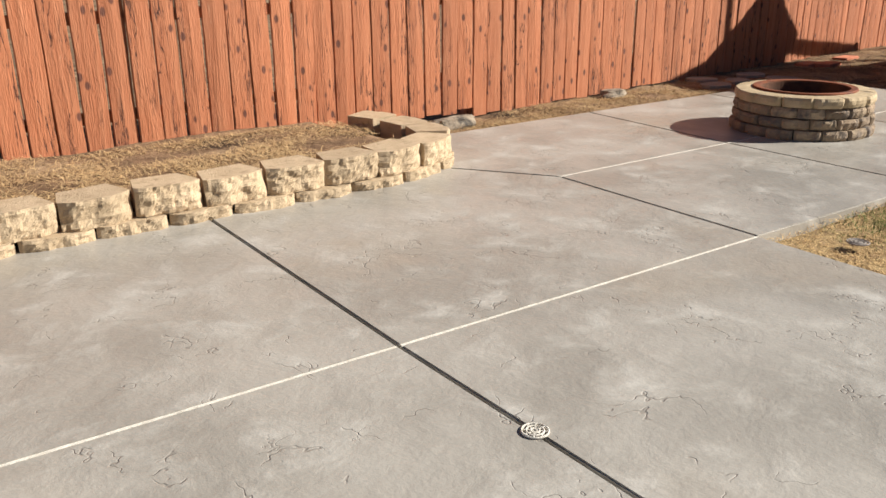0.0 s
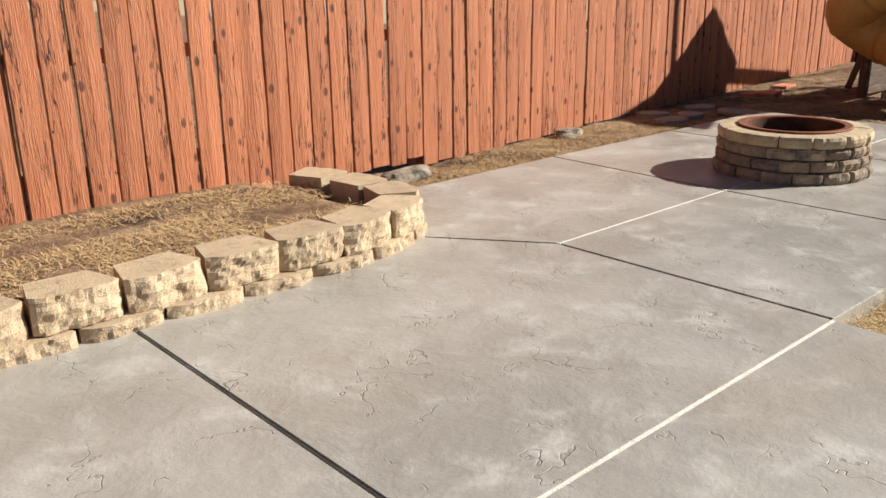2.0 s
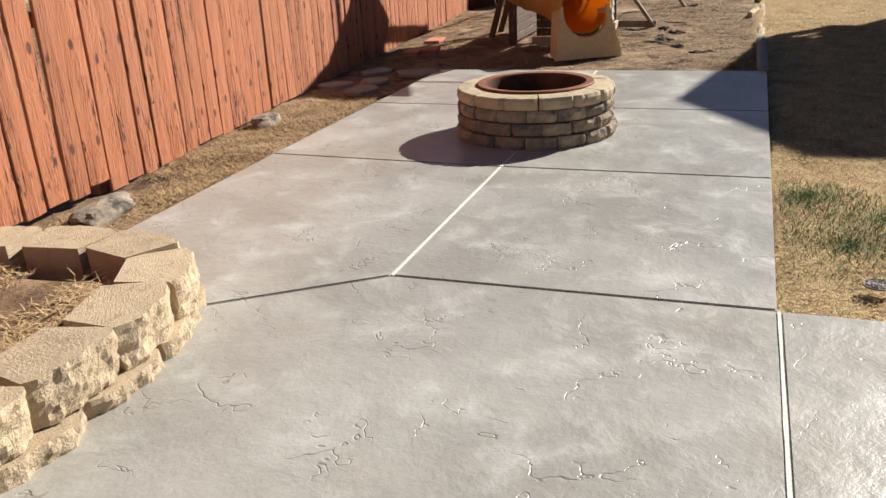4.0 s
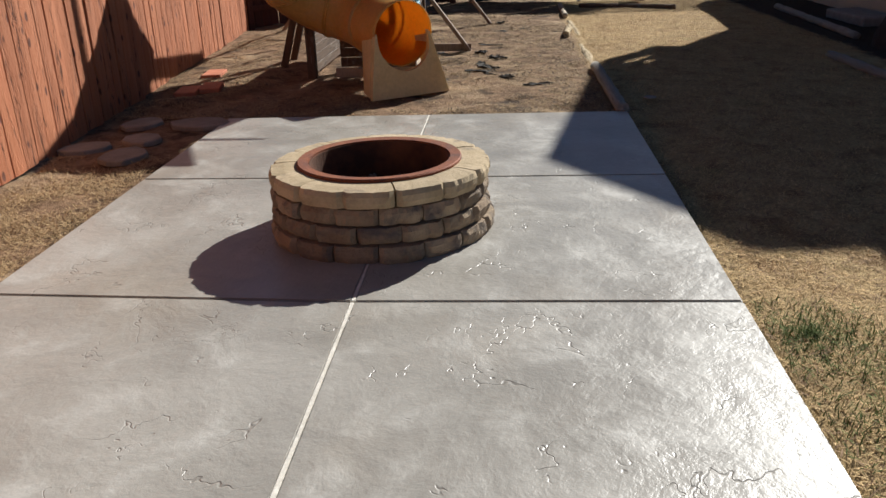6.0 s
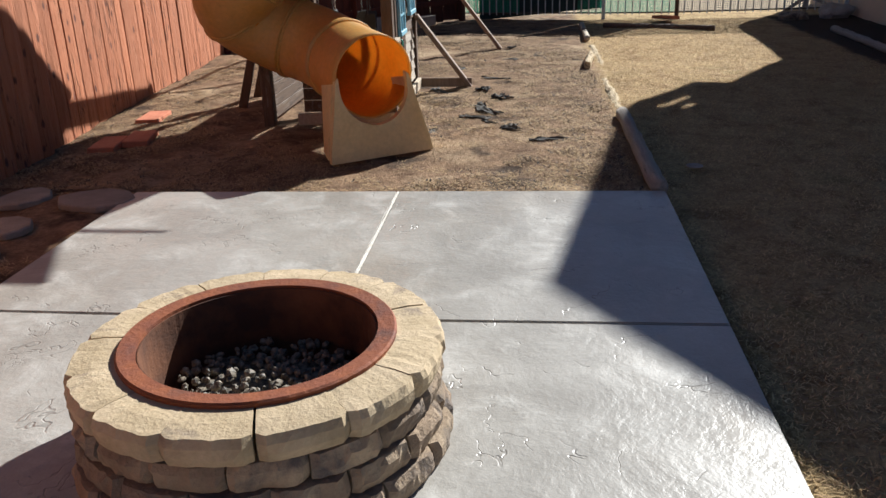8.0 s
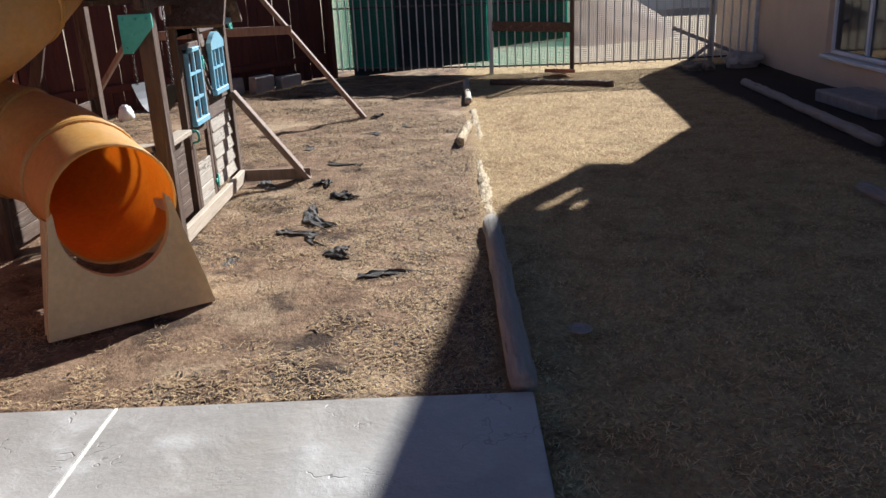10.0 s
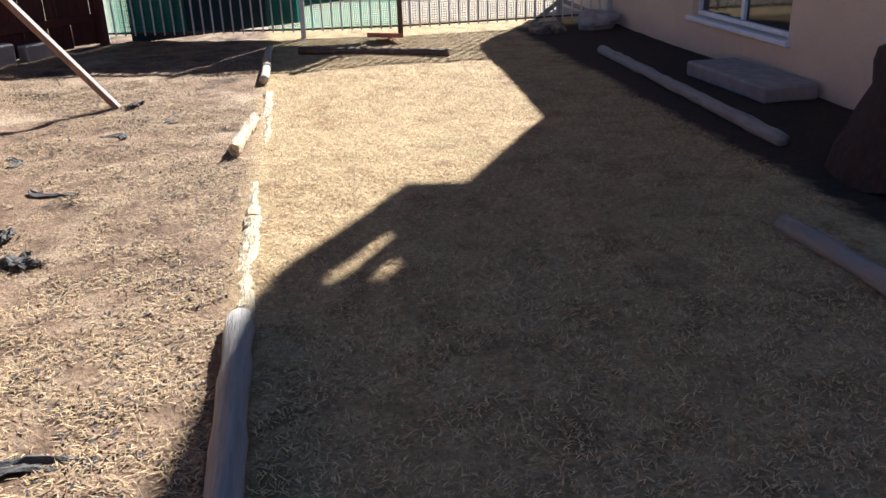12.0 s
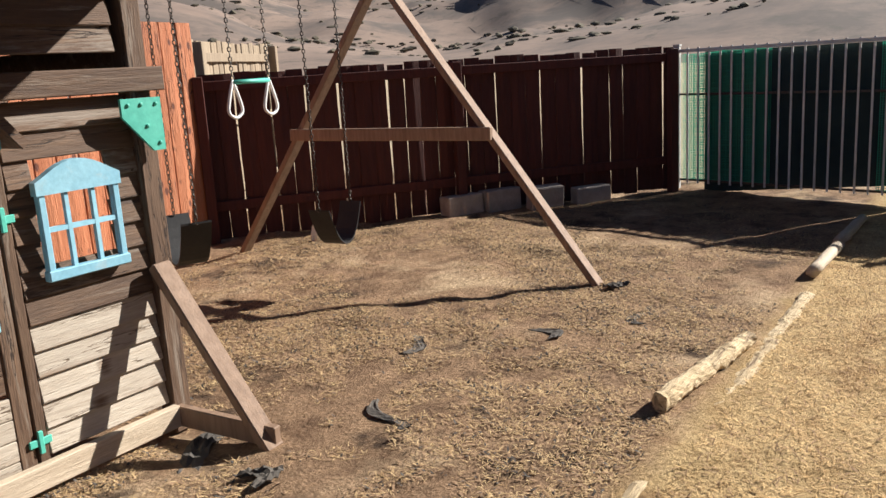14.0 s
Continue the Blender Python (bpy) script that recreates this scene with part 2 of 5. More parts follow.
def ground_material():
    m = bpy.data.materials.new("yard_ground")
    m.use_nodes = True
    n, l = m.node_tree.nodes, m.node_tree.links
    p = n["Principled BSDF"]
    tc = n.new("ShaderNodeTexCoord")
    sep = n.new("ShaderNodeSeparateXYZ")
    l.new(tc.outputs["Object"], sep.inputs[0])

    def nz(s, d=8.0, r=0.65):
        t = n.new("ShaderNodeTexNoise")
        t.inputs["Scale"].default_value, t.inputs["Detail"].default_value, t.inputs["Roughness"].default_value = s, d, r
        l.new(tc.outputs["Object"], t.inputs["Vector"])
        return t.outputs["Fac"]

    def rng(src, lo, hi):
        r = n.new("ShaderNodeMapRange")
        r.inputs["From Min"].default_value, r.inputs["From Max"].default_value = lo, hi
        l.new(src, r.inputs["Value"])
        return r.outputs[0]

    def mix(fac, c1, c2):
        x = n.new("ShaderNodeMix"); x.data_type = "RGBA"
        for sock, v in ((x.inputs["Factor"], fac), (x.inputs["A"], c1), (x.inputs["B"], c2)):
            if isinstance(v, tuple):
                sock.default_value = (*v, 1)
            else:
                l.new(v, sock)
        return x.outputs["Result"]

    def math2(op, x, y):
        q = n.new("ShaderNodeMath"); q.operation = op
        for s, v in zip(q.inputs, (x, y)):
            if isinstance(v, (int, float)):
                s.default_value = v
            else:
                l.new(v, s)
        return q.outputs[0]
    big, mid, fine = nz(0.9), nz(5.0), nz(38.0, 6.0, 0.75)
    dirt = mix(rng(mid, 0.35, 0.65), (0.15, 0.092, 0.056), (0.33, 0.215, 0.13))
    dirt = mix(rng(big, 0.54, 0.66), dirt, (0.44, 0.32, 0.20))
    dirt = mix(rng(nz(1.7), 0.54, 0.64), dirt, (0.075, 0.05, 0.034))
    lawn = mix(rng(mid, 0.35, 0.65), (0.38, 0.26, 0.125), (0.53, 0.385, 0.20))
    lawn = mix(rng(big, 0.6, 0.75), lawn, (0.27, 0.22, 0.09))
    lawn = mix(rng(nz(3.1), 0.52, 0.64), lawn, (0.30, 0.19, 0.09))
    wob = math2("MULTIPLY_ADD", mid, 0.3)
    edge = rng(math2("ADD", sep.outputs["Y"], wob), 3.50, 3.66)
    edge.node.inputs["To Min"].default_value = 1.0
    edge.node.inputs["To Max"].default_value = 0.0
    col = mix(edge, dirt, lawn)
    bed = rng(math2("ADD", sep.outputs["Y"], wob), 0.45, 0.60)
    bed.node.inputs["To Min"].default_value = 1.0
    bed.node.inputs["To Max"].default_value = 0.0
    near = rng(sep.outputs["X"], 10.0, 10.3)
    far = rng(sep.outputs["X"], 19.2, 19.5)
    far.node.inputs["To Min"].default_value = 1.0
    far.node.inputs["To Max"].default_value = 0.0
    col = mix(math2("MULTIPLY", math2("MULTIPLY", bed, near), far), col, (0.06, 0.042, 0.03))
    out = rng(sep.outputs["X"], 20.2, 20.8)
    col = mix(out, col, mix(rng(mid, 0.3, 0.7), (0.42, 0.33, 0.22), (0.52, 0.42, 0.29)))
    hs = n.new("ShaderNodeHueSaturation")
    l.new(col, hs.inputs["Color"])
    v = math2("MULTIPLY_ADD", fine, 1.9)
    v.node.inputs[2].default_value = 0.05
    l.new(v, hs.inputs["Value"])
    l.new(hs.outputs[0], p.inputs["Base Color"])
    p.inputs["Roughness"].default_value = 0.97
    p.inputs["Specular IOR Level"].default_value = 0.15
    bp = n.new("ShaderNodeBump")
    bp.inputs["Strength"].default_value, bp.inputs["Distance"].default_value = 0.9, 0.025
    l.new(math2("ADD", mid, fine), bp.inputs["Height"])
    l.new(bp.outputs[0], p.inputs["Normal"])
    return m


M["ground"] = ground_material()


def concrete_material():
    """Grey stamped concrete: cloudy colour, pale drifts, a slate-like relief of creases, a worn sealer's sheen."""
    m = bpy.data.materials.new("stamped_concrete")
    m.use_nodes = True
    n, l = m.node_tree.nodes, m.node_tree.links
    p = n["Principled BSDF"]
    geo = n.new("ShaderNodeNewGeometry")

    def nz(s, d=6.0, r=0.6, ds=0.0):
        t = n.new("ShaderNodeTexNoise")
        for k, v in (("Scale", s), ("Detail", d), ("Roughness", r), ("Distortion", ds)):
            t.inputs[k].default_value = v
        l.new(geo.outputs["Position"], t.inputs["Vector"])
        return t.outputs["Fac"]

    def rng(src, lo, hi, a=0.0, b=1.0):
        r = n.new("ShaderNodeMapRange")
        r.interpolation_type = "SMOOTHSTEP"
        for k, v in (("From Min", lo), ("From Max", hi), ("To Min", a), ("To Max", b)):
            r.inputs[k].default_value = v
        l.new(src, r.inputs["Value"])
        return r.outputs[0]

    def mth(op, x, y, z=0.0):
        q = n.new("ShaderNodeMath"); q.operation = op
        for s, v in zip(q.inputs, (x, y, z)):
            if isinstance(v, (int, float)):
                s.default_value = v
            else:
                l.new(v, s)
        return q.outputs[0]

    def mix(fac, c1, c2):
        x = n.new("ShaderNodeMix"); x.data_type = "RGBA"
        for sock, v in ((x.inputs["Factor"], fac), (x.inputs["A"], c1), (x.inputs["B"], c2)):
            if isinstance(v, tuple):
                sock.default_value = (*v, 1)
            else:
                l.new(v, sock)
        return x.outputs["Result"]
    cloud, drift, grain = nz(1.1, 5, 0.6, 0.4), nz(3.2, 7, 0.66, 0.35), nz(70, 4, 0.7)
    # creases: thin lines where a warped noise crosses its middle, broken up by a second noise
    warp = nz(2.2, 4, 0.6, 0.3)
    line = rng(mth("ABSOLUTE", mth("SUBTRACT", warp, 0.5), 0), 0.0, 0.007, 1.0, 0.0)
    breaks = rng(nz(3.3, 3, 0.5), 0.52, 0.58)
    crease = mth("MULTIPLY", line, breaks)
    warp2 = nz(4.5, 4, 0.6, 0.3)
    line2 = mth("MULTIPLY", rng(mth("ABSOLUTE", mth("SUBTRACT", warp2, 0.47), 0), 0.0, 0.009, 1.0, 0.0), rng(nz(1.3, 3, 0.5), 0.60, 0.70))
    crease = mth("MAXIMUM", crease, mth("MULTIPLY", line2, 0.6))
    col = mix(rng(cloud, 0.32, 0.68), (0.30, 0.278, 0.245), (0.40, 0.375, 0.335))
    col = mix(rng(drift, 0.48, 0.80), col, (0.52, 0.50, 0.46))
    col = mix(mth("MULTIPLY", rng(nz(0.6, 4, 0.6), 0.5, 0.7), 0.6), col, (0.36, 0.31, 0.25))
    col = mix(mth("MULTIPLY", crease, 0.42), col, (0.17, 0.15, 0.13))
    hs = n.new("ShaderNodeHueSaturation")
    l.new(col, hs.inputs["Color"])
    l.new(mth("MULTIPLY_ADD", grain, 0.3, 0.85), hs.inputs["Value"])
    l.new(hs.outputs[0], p.inputs["Base Color"])
    l.new(rng(drift, 0.3, 0.7, 0.30, 0.50), p.inputs["Roughness"])
    h = mth("ADD", mth("MULTIPLY", drift, 0.9), mth("MULTIPLY", crease, -0.24))
    h = mth("ADD", h, mth("MULTIPLY", nz(14, 5, 0.65, 0.3), 0.35))
    h = mth("ADD", h, mth("MULTIPLY", grain, 0.05))
    bp = n.new("ShaderNodeBump")
    bp.inputs["Strength"].default_value, bp.inputs["Distance"].default_value = 0.5, 0.022
    l.new(h, bp.inputs["Height"])
    l.new(bp.outputs[0], p.inputs["Normal"])
    return m


M["concrete"] = concrete_material()


def glow_through(m, share):
    """Lets thin plastic pass light."""
    n, l = m.node_tree.nodes, m.node_tree.links
    p = n["Principled BSDF"]
    t = n.new("ShaderNodeBsdfTranslucent")
    src = p.inputs["Base Color"].links[0].from_socket
    l.new(src, t.inputs["Color"])
    x = n.new("ShaderNodeMixShader")
    x.inputs[0].default_value = share
    l.new(p.outputs[0], x.inputs[1])
    l.new(t.outputs[0], x.inputs[2])
    l.new(x.outputs[0], n["Material Output"].inputs["Surface"])


for k in ("slide", "slide_in", "slide_lip"):
    glow_through(M[k], 0.45 if k != "slide_lip" else 0.2)
glow_through(M["mesh"], 0.3)
glass = bpy.data.materials.new("window_glass")
glass.use_nodes = True
gp = glass.node_tree.nodes["Principled BSDF"]
gp.inputs["Base Color"].default_value = (0.02, 0.025, 0.03, 1)
gp.inputs["Roughness"].default_value = 0.05
M["glass"] = glass


# ---- building helpers ----
def box(bm, x0, y0, z0, x1, y1, z1, m=None, bevel=0.0):
    """An axis-aligned box, moved by m, with its edges bevelled."""
    r = bmesh.ops.create_cube(bm, size=1, matrix=(m or Matrix()) @ Matrix.Translation(((x0 + x1) / 2, (y0 + y1) / 2, (z0 + z1) / 2))
                              @ Matrix.Diagonal((x1 - x0, y1 - y0, z1 - z0, 1)))
    if bevel:
        es = {e for v in r["verts"] for e in v.link_edges}
        bmesh.ops.bevel(bm, geom=list(es), offset=bevel, segments=1, affect="EDGES")
    return r


def beam(bm, a, b, w, h, bevel=0.004, up=(0, 0, 1)):
    """A squared timber from a to b, w across and h high."""
    a, b = Vector(a), Vector(b)
    d = b - a
    z = d.normalized()
    x = z.cross(Vector(up)).normalized() if abs(z.dot(Vector(up))) < 0.99 else Vector((1, 0, 0))
    y = z.cross(x)
    m = Matrix((x, y, z)).transposed().to_4x4()
    m.translation = a
    box(bm, -w / 2, -h / 2, 0, w / 2, h / 2, d.length, m, bevel)


def prism(bm, pts, depth, m):
    """A flat outline (x, y) pushed through by depth along z, placed by m."""
    low = [bm.verts.new(m @ Vector((x, y, 0))) for x, y in pts]
    top = [bm.verts.new(m @ Vector((x, y, depth))) for x, y in pts]
    bm.faces.new(low[::-1]); bm.faces.new(top)
    for i in range(len(pts)):
        j = (i + 1) % len(pts)
        bm.faces.new((low[i], low[j], top[j], top[i]))


def tube(bm, pts, radii, sides=10, closed=False, caps=True):
    """A round bar along points, with a radius at each."""
    rings = []
    k = len(pts)
    pts = [Vector(p) for p in pts]
    ref = None
    for i, p in enumerate(pts):
        if closed:
            d = (pts[(i + 1) % k] - pts[i - 1]).normalized()
        else:
            d = (pts[min(i + 1, k - 1)] - pts[max(i - 1, 0)]).normalized()
        if ref is None:
            ref = Vector((0, 0, 1)) if abs(d.z) < 0.9 else Vector((1, 0, 0))
        u = (ref - d * ref.dot(d)).normalized()
        ref = u
        w = d.cross(u)
        r = radii[i] if isinstance(radii, (list, tuple)) else radii
        rings.append([bm.verts.new(p + (u * math.cos(q) + w * math.sin(q)) * r) for q in [2 * math.pi * s / sides for s in range(sides)]])
    for i in range(k if closed else k - 1):
        r0, r1 = rings[i], rings[(i + 1) % k]
        for s in range(sides):
            bm.faces.new((r0[s], r0[(s + 1) % sides], r1[(s + 1) % sides], r1[s]))
    if caps and not closed:
        bm.faces.new(rings[0][::-1]); bm.faces.new(rings[-1])
    return rings


def mesh_of(bm, name, mat, smooth=False):
    bmesh.ops.recalc_face_normals(bm, faces=bm.faces[:])
    me = bpy.data.meshes.new(name)
    bm.to_mesh(me)
    bm.free()
    for q in (mat if isinstance(mat, list) else [mat]):
        me.materials.append(q)
    if smooth:
        me.shade_smooth()
    return me


def part(name, bm, mat, parent=None, smooth=False, label=""):
    ob = new(name, mesh_of(bm, name, mat, smooth))
    if parent:
        ob.parent = parent
    if label:
        tagged(ob, label)
    return ob


def rough(bm, amount, scale, seed=0.0):
    for v in bm.verts:
        v.co += noise.noise_vector(v.co * scale + Vector((seed, seed * 1.7, 0))) * amount


def thing(name, label, category, loc=(0, 0, 0), group="", kind=""):
    ob = new(name)
    ob.location = loc
    return tagged(ob, label, category, group, kind)


# ---- ground ----
def ground_z(x, y):
    z = -0.035 + 0.022 * noise.noise(Vector((x * 0.9, y * 0.9, 0))) + (0.03 * noise.noise(Vector((x * 2.4, y * 2.4, 7))) if y > 3.1 else 0) + 0.012 * noise.noise(Vector((x * 4, y * 4, 3)))
    if x < 9.45 and y > -5 and (y < 6.1 if x > 4.0 else y < 4.95) and (x < 4.0 or y > 2.9):
        z = -0.14
    inside = y > 5.1 and x < 3.4 - max(0, y - 6.0) * 0.2 and (x < 2.95 or y > 5.55 or math.hypot(x - 2.95, y - 5.55) < 0.44)
    if inside and y < 6.75:
        z = 0.15 + 0.035 * noise.noise(Vector((x * 1.7, y * 1.7, 5)))
    if y < 2.85 and x > 4.0:
        z -= 0.005
    if 9.6 < x and y > 6.2:
        z += 0.02
    if x > 20.5 and abs(y) < 40:
        z -= 0.02
    return z


def steps(stops):
    out = []
    for (a, s), (b, _) in zip(stops, stops[1:]):
        k = max(1, round((b - a) / s))
        out += [a + (b - a) * i / k for i in range(k)]
    return out + [stops[-1][0]]


gx = steps([(-1500, 300), (-300, 60), (-60, 10), (-10, 1), (-1, 0.12), (20.4, 1), (40, 10), (100, 50), (300, 300), (1500, 300)])
gy = steps([(-1500, 300), (-300, 60), (-60, 10), (-10, 1), (-2, 0.12), (9, 1), (30, 10), (100, 50), (300, 300), (1500, 300)])
gv = [(x, y, ground_z(x, y)) for y in gy for x in gx]
gf = [(j * len(gx) + i, j * len(gx) + i + 1, (j + 1) * len(gx) + i + 1, (j + 1) * len(gx) + i) for j in range(len(gy) - 1) for i in range(len(gx) - 1)]
gm = bpy.data.meshes.new("ground")
gm.from_pydata(gv, [], gf)
gm.materials.append(M["ground"])
gm.shade_smooth()
tagged(new("ground", gm), "bare dirt and dry lawn of a backyard", "ground", kind="structure")

# ---- far hills ----
def hill_point(a, d):
    x, y = 15 + d * math.cos(a), d * math.sin(a)
    h = (d - 90) * 0.19 * (0.75 + 0.5 * noise.noise(Vector((a * 2.2, 1.3, 0)))) + 22 * noise.fractal(Vector((x * 0.006, y * 0.006, 0)), 0.9, 2.1, 6) * min(1, (d - 90) / 200)
    return x, y, h - 2.5


def hills():
    bm = bmesh.new()
    cols, rows = 150, 40
    vs = [bm.verts.new(hill_point(radians(-60 + 150 * i / cols), 90 + 900 * (j / rows) ** 1.5)) for j in range(rows + 1) for i in range(cols + 1)]
    w = cols + 1
    for j in range(rows):
        for i in range(cols):
            bm.faces.new((vs[j * w + i], vs[j * w + i + 1], vs[(j + 1) * w + i + 1], vs[(j + 1) * w + i]))
    return tagged(part("backdrop", bm, M["hill"], smooth=True), "dry scrub-covered hillside beyond the fences", "hillside", kind="structure")


def hill_scrub():
    """Low clumps of dark brush, gathered in drifts over the slope."""
    rnd = random.Random(71)
    bm = bmesh.new()
    count = 0
    while count < 1700:
        a, d = radians(rnd.uniform(0, 62)), 150 + 520 * rnd.random() ** 1.2
        x, y, z = hill_point(a, d)
        if noise.noise(Vector((x * 0.012, y * 0.012, 5))) + 0.6 * noise.noise(Vector((x * 0.05, y * 0.05, 2))) < rnd.uniform(-0.25, 0.55):
            continue
        count += 1
        r = rnd.uniform(0.22, 0.75) * (1 + d / 350)
        m = Matrix.Translation((x, y, z + r * 0.1)) @ Euler((0, 0, rnd.uniform(0, 6.28))).to_matrix().to_4x4() @ Matrix.Diagonal((r * rnd.uniform(1, 2.4), r, r * rnd.uniform(0.4, 0.75), 1))
        res = bmesh.ops.create_icosphere(bm, subdivisions=1, radius=1.0)
        for v in res["verts"]:
            v.co = m @ (v.co * rnd.uniform(0.7, 1.25))
    return tagged(part("scrub", bm, M["shrub"]), "dark low brush scattered over the hillside", "brush", kind="stuff")


hill_scrub()
hills()


# ---- fences ----
def picket_mesh(w, h, t, mat, seed):
    rnd = random.Random(seed)
    bm = bmesh.new()
    n = 12
    x0, x1 = -w / 2, w / 2
    bow = rnd.uniform(0.002, 0.011)
    rows = []
    for i in range(n + 1):
        z = h * i / n
        j = 0.0025
        a = x0 + 0.003 + rnd.uniform(-j, j)
        b = x1 - 0.003 + rnd.uniform(-j, j)
        c = 0.005
        if i == 0:
            z += rnd.uniform(0, 0.015)
        m = (a + b) / 2 + rnd.uniform(-0.004, 0.004)
        rows.append([bm.verts.new(q) for q in ((a + c, -t / 2, z), (m, -t / 2 - bow, z), (b - c, -t / 2, z), (b, -t / 2 + c, z), (b, t / 2, z), (a, t / 2, z), (a, -t / 2 + c, z))])
    for r0, r1 in zip(rows, rows[1:]):
        for s in range(7):
            bm.faces.new((r0[s], r0[(s + 1) % 7], r1[(s + 1) % 7], r1[s]))
    bm.faces.new(rows[0][::-1]); bm.faces.new(rows[-1])
    return mesh_of(bm, "picket", mat)


def plank_fence(name, label, a, b, h, pitch, mat, base, rail_side, gap=0.006, zs=None, group=""):
    """Upright boards on rails from a to b; the rails stand on the side rail_side (+1: left of a to b)."""
    a, b = Vector((*a, 0)), Vector((*b, 0))
    d = b - a
    yaw = math.atan2(d.y, d.x)
    f = thing(name, label, "fence", a, kind="structure")
    f.rotation_euler = (0, 0, yaw)
    meshes = [picket_mesh(pitch - gap, h, 0.019, mat, s) for s in range(6)]
    rnd = random.Random(len(name) + 5)
    k = round(d.length / pitch)
    pitch = d.length / k
    for i in range(k):
        p = new("picket", meshes[rnd.randrange(6)])
        p.parent = f
        p.location = ((i + 0.5) * pitch + rnd.uniform(-0.003, 0.003), rnd.uniform(-0.006, 0.006), base + rnd.uniform(-0.015, 0.015))
        p.rotation_euler = (rnd.uniform(-0.006, 0.006), rnd.uniform(-0.012, 0.012), rnd.uniform(-0.07, 0.07))
    for z in zs or (0.3, 1.0, 1.65):
        bm = bmesh.new()
        y = rail_side * 0.036
        box(bm, 0, y - 0.019, base + z, d.length, y + 0.019, base + z + 0.088, bevel=0.004)
        part("rail", bm, mat, f)
    s = 0.0
    while s < d.length:
        bm = bmesh.new()
        y = rail_side * 0.10
        box(bm, s - 0.045, y - 0.045, base - 0.05, s + 0.045, y + 0.045, base + h - 0.02, bevel=0.005)
        part("post", bm, mat, f)
        s += 2.4
    return f


plank_fence("fence_north", "weathered red-painted board fence with peeling streaks", (-6.0, 6.20), (5.0, 6.80), 1.95, 0.19, M["red"], 0.03, 1)
plank_fence("fence_north_east", "weathered red-painted board fence with peeling streaks", (5.0, 6.80), (16.1, 7.90), 1.95, 0.19, M["red"], -0.03, 1)
plank_fence("fence_corner", "dark red board fence seen from its shaded side, light showing through the gaps", (16.15, 7.95), (20.0, 4.92), 1.51, 0.16, M["red_dark"], -0.03, -1, gap=0.0015, zs=(0.28, 1.36))
plank_fence("neighbour_fence", "weathered brown board fence beyond the yard", (16.4, 8.3), (18.6, 9.5), 1.85, 0.15, M["brown_fence"], -0.05, -1, gap=0.012)


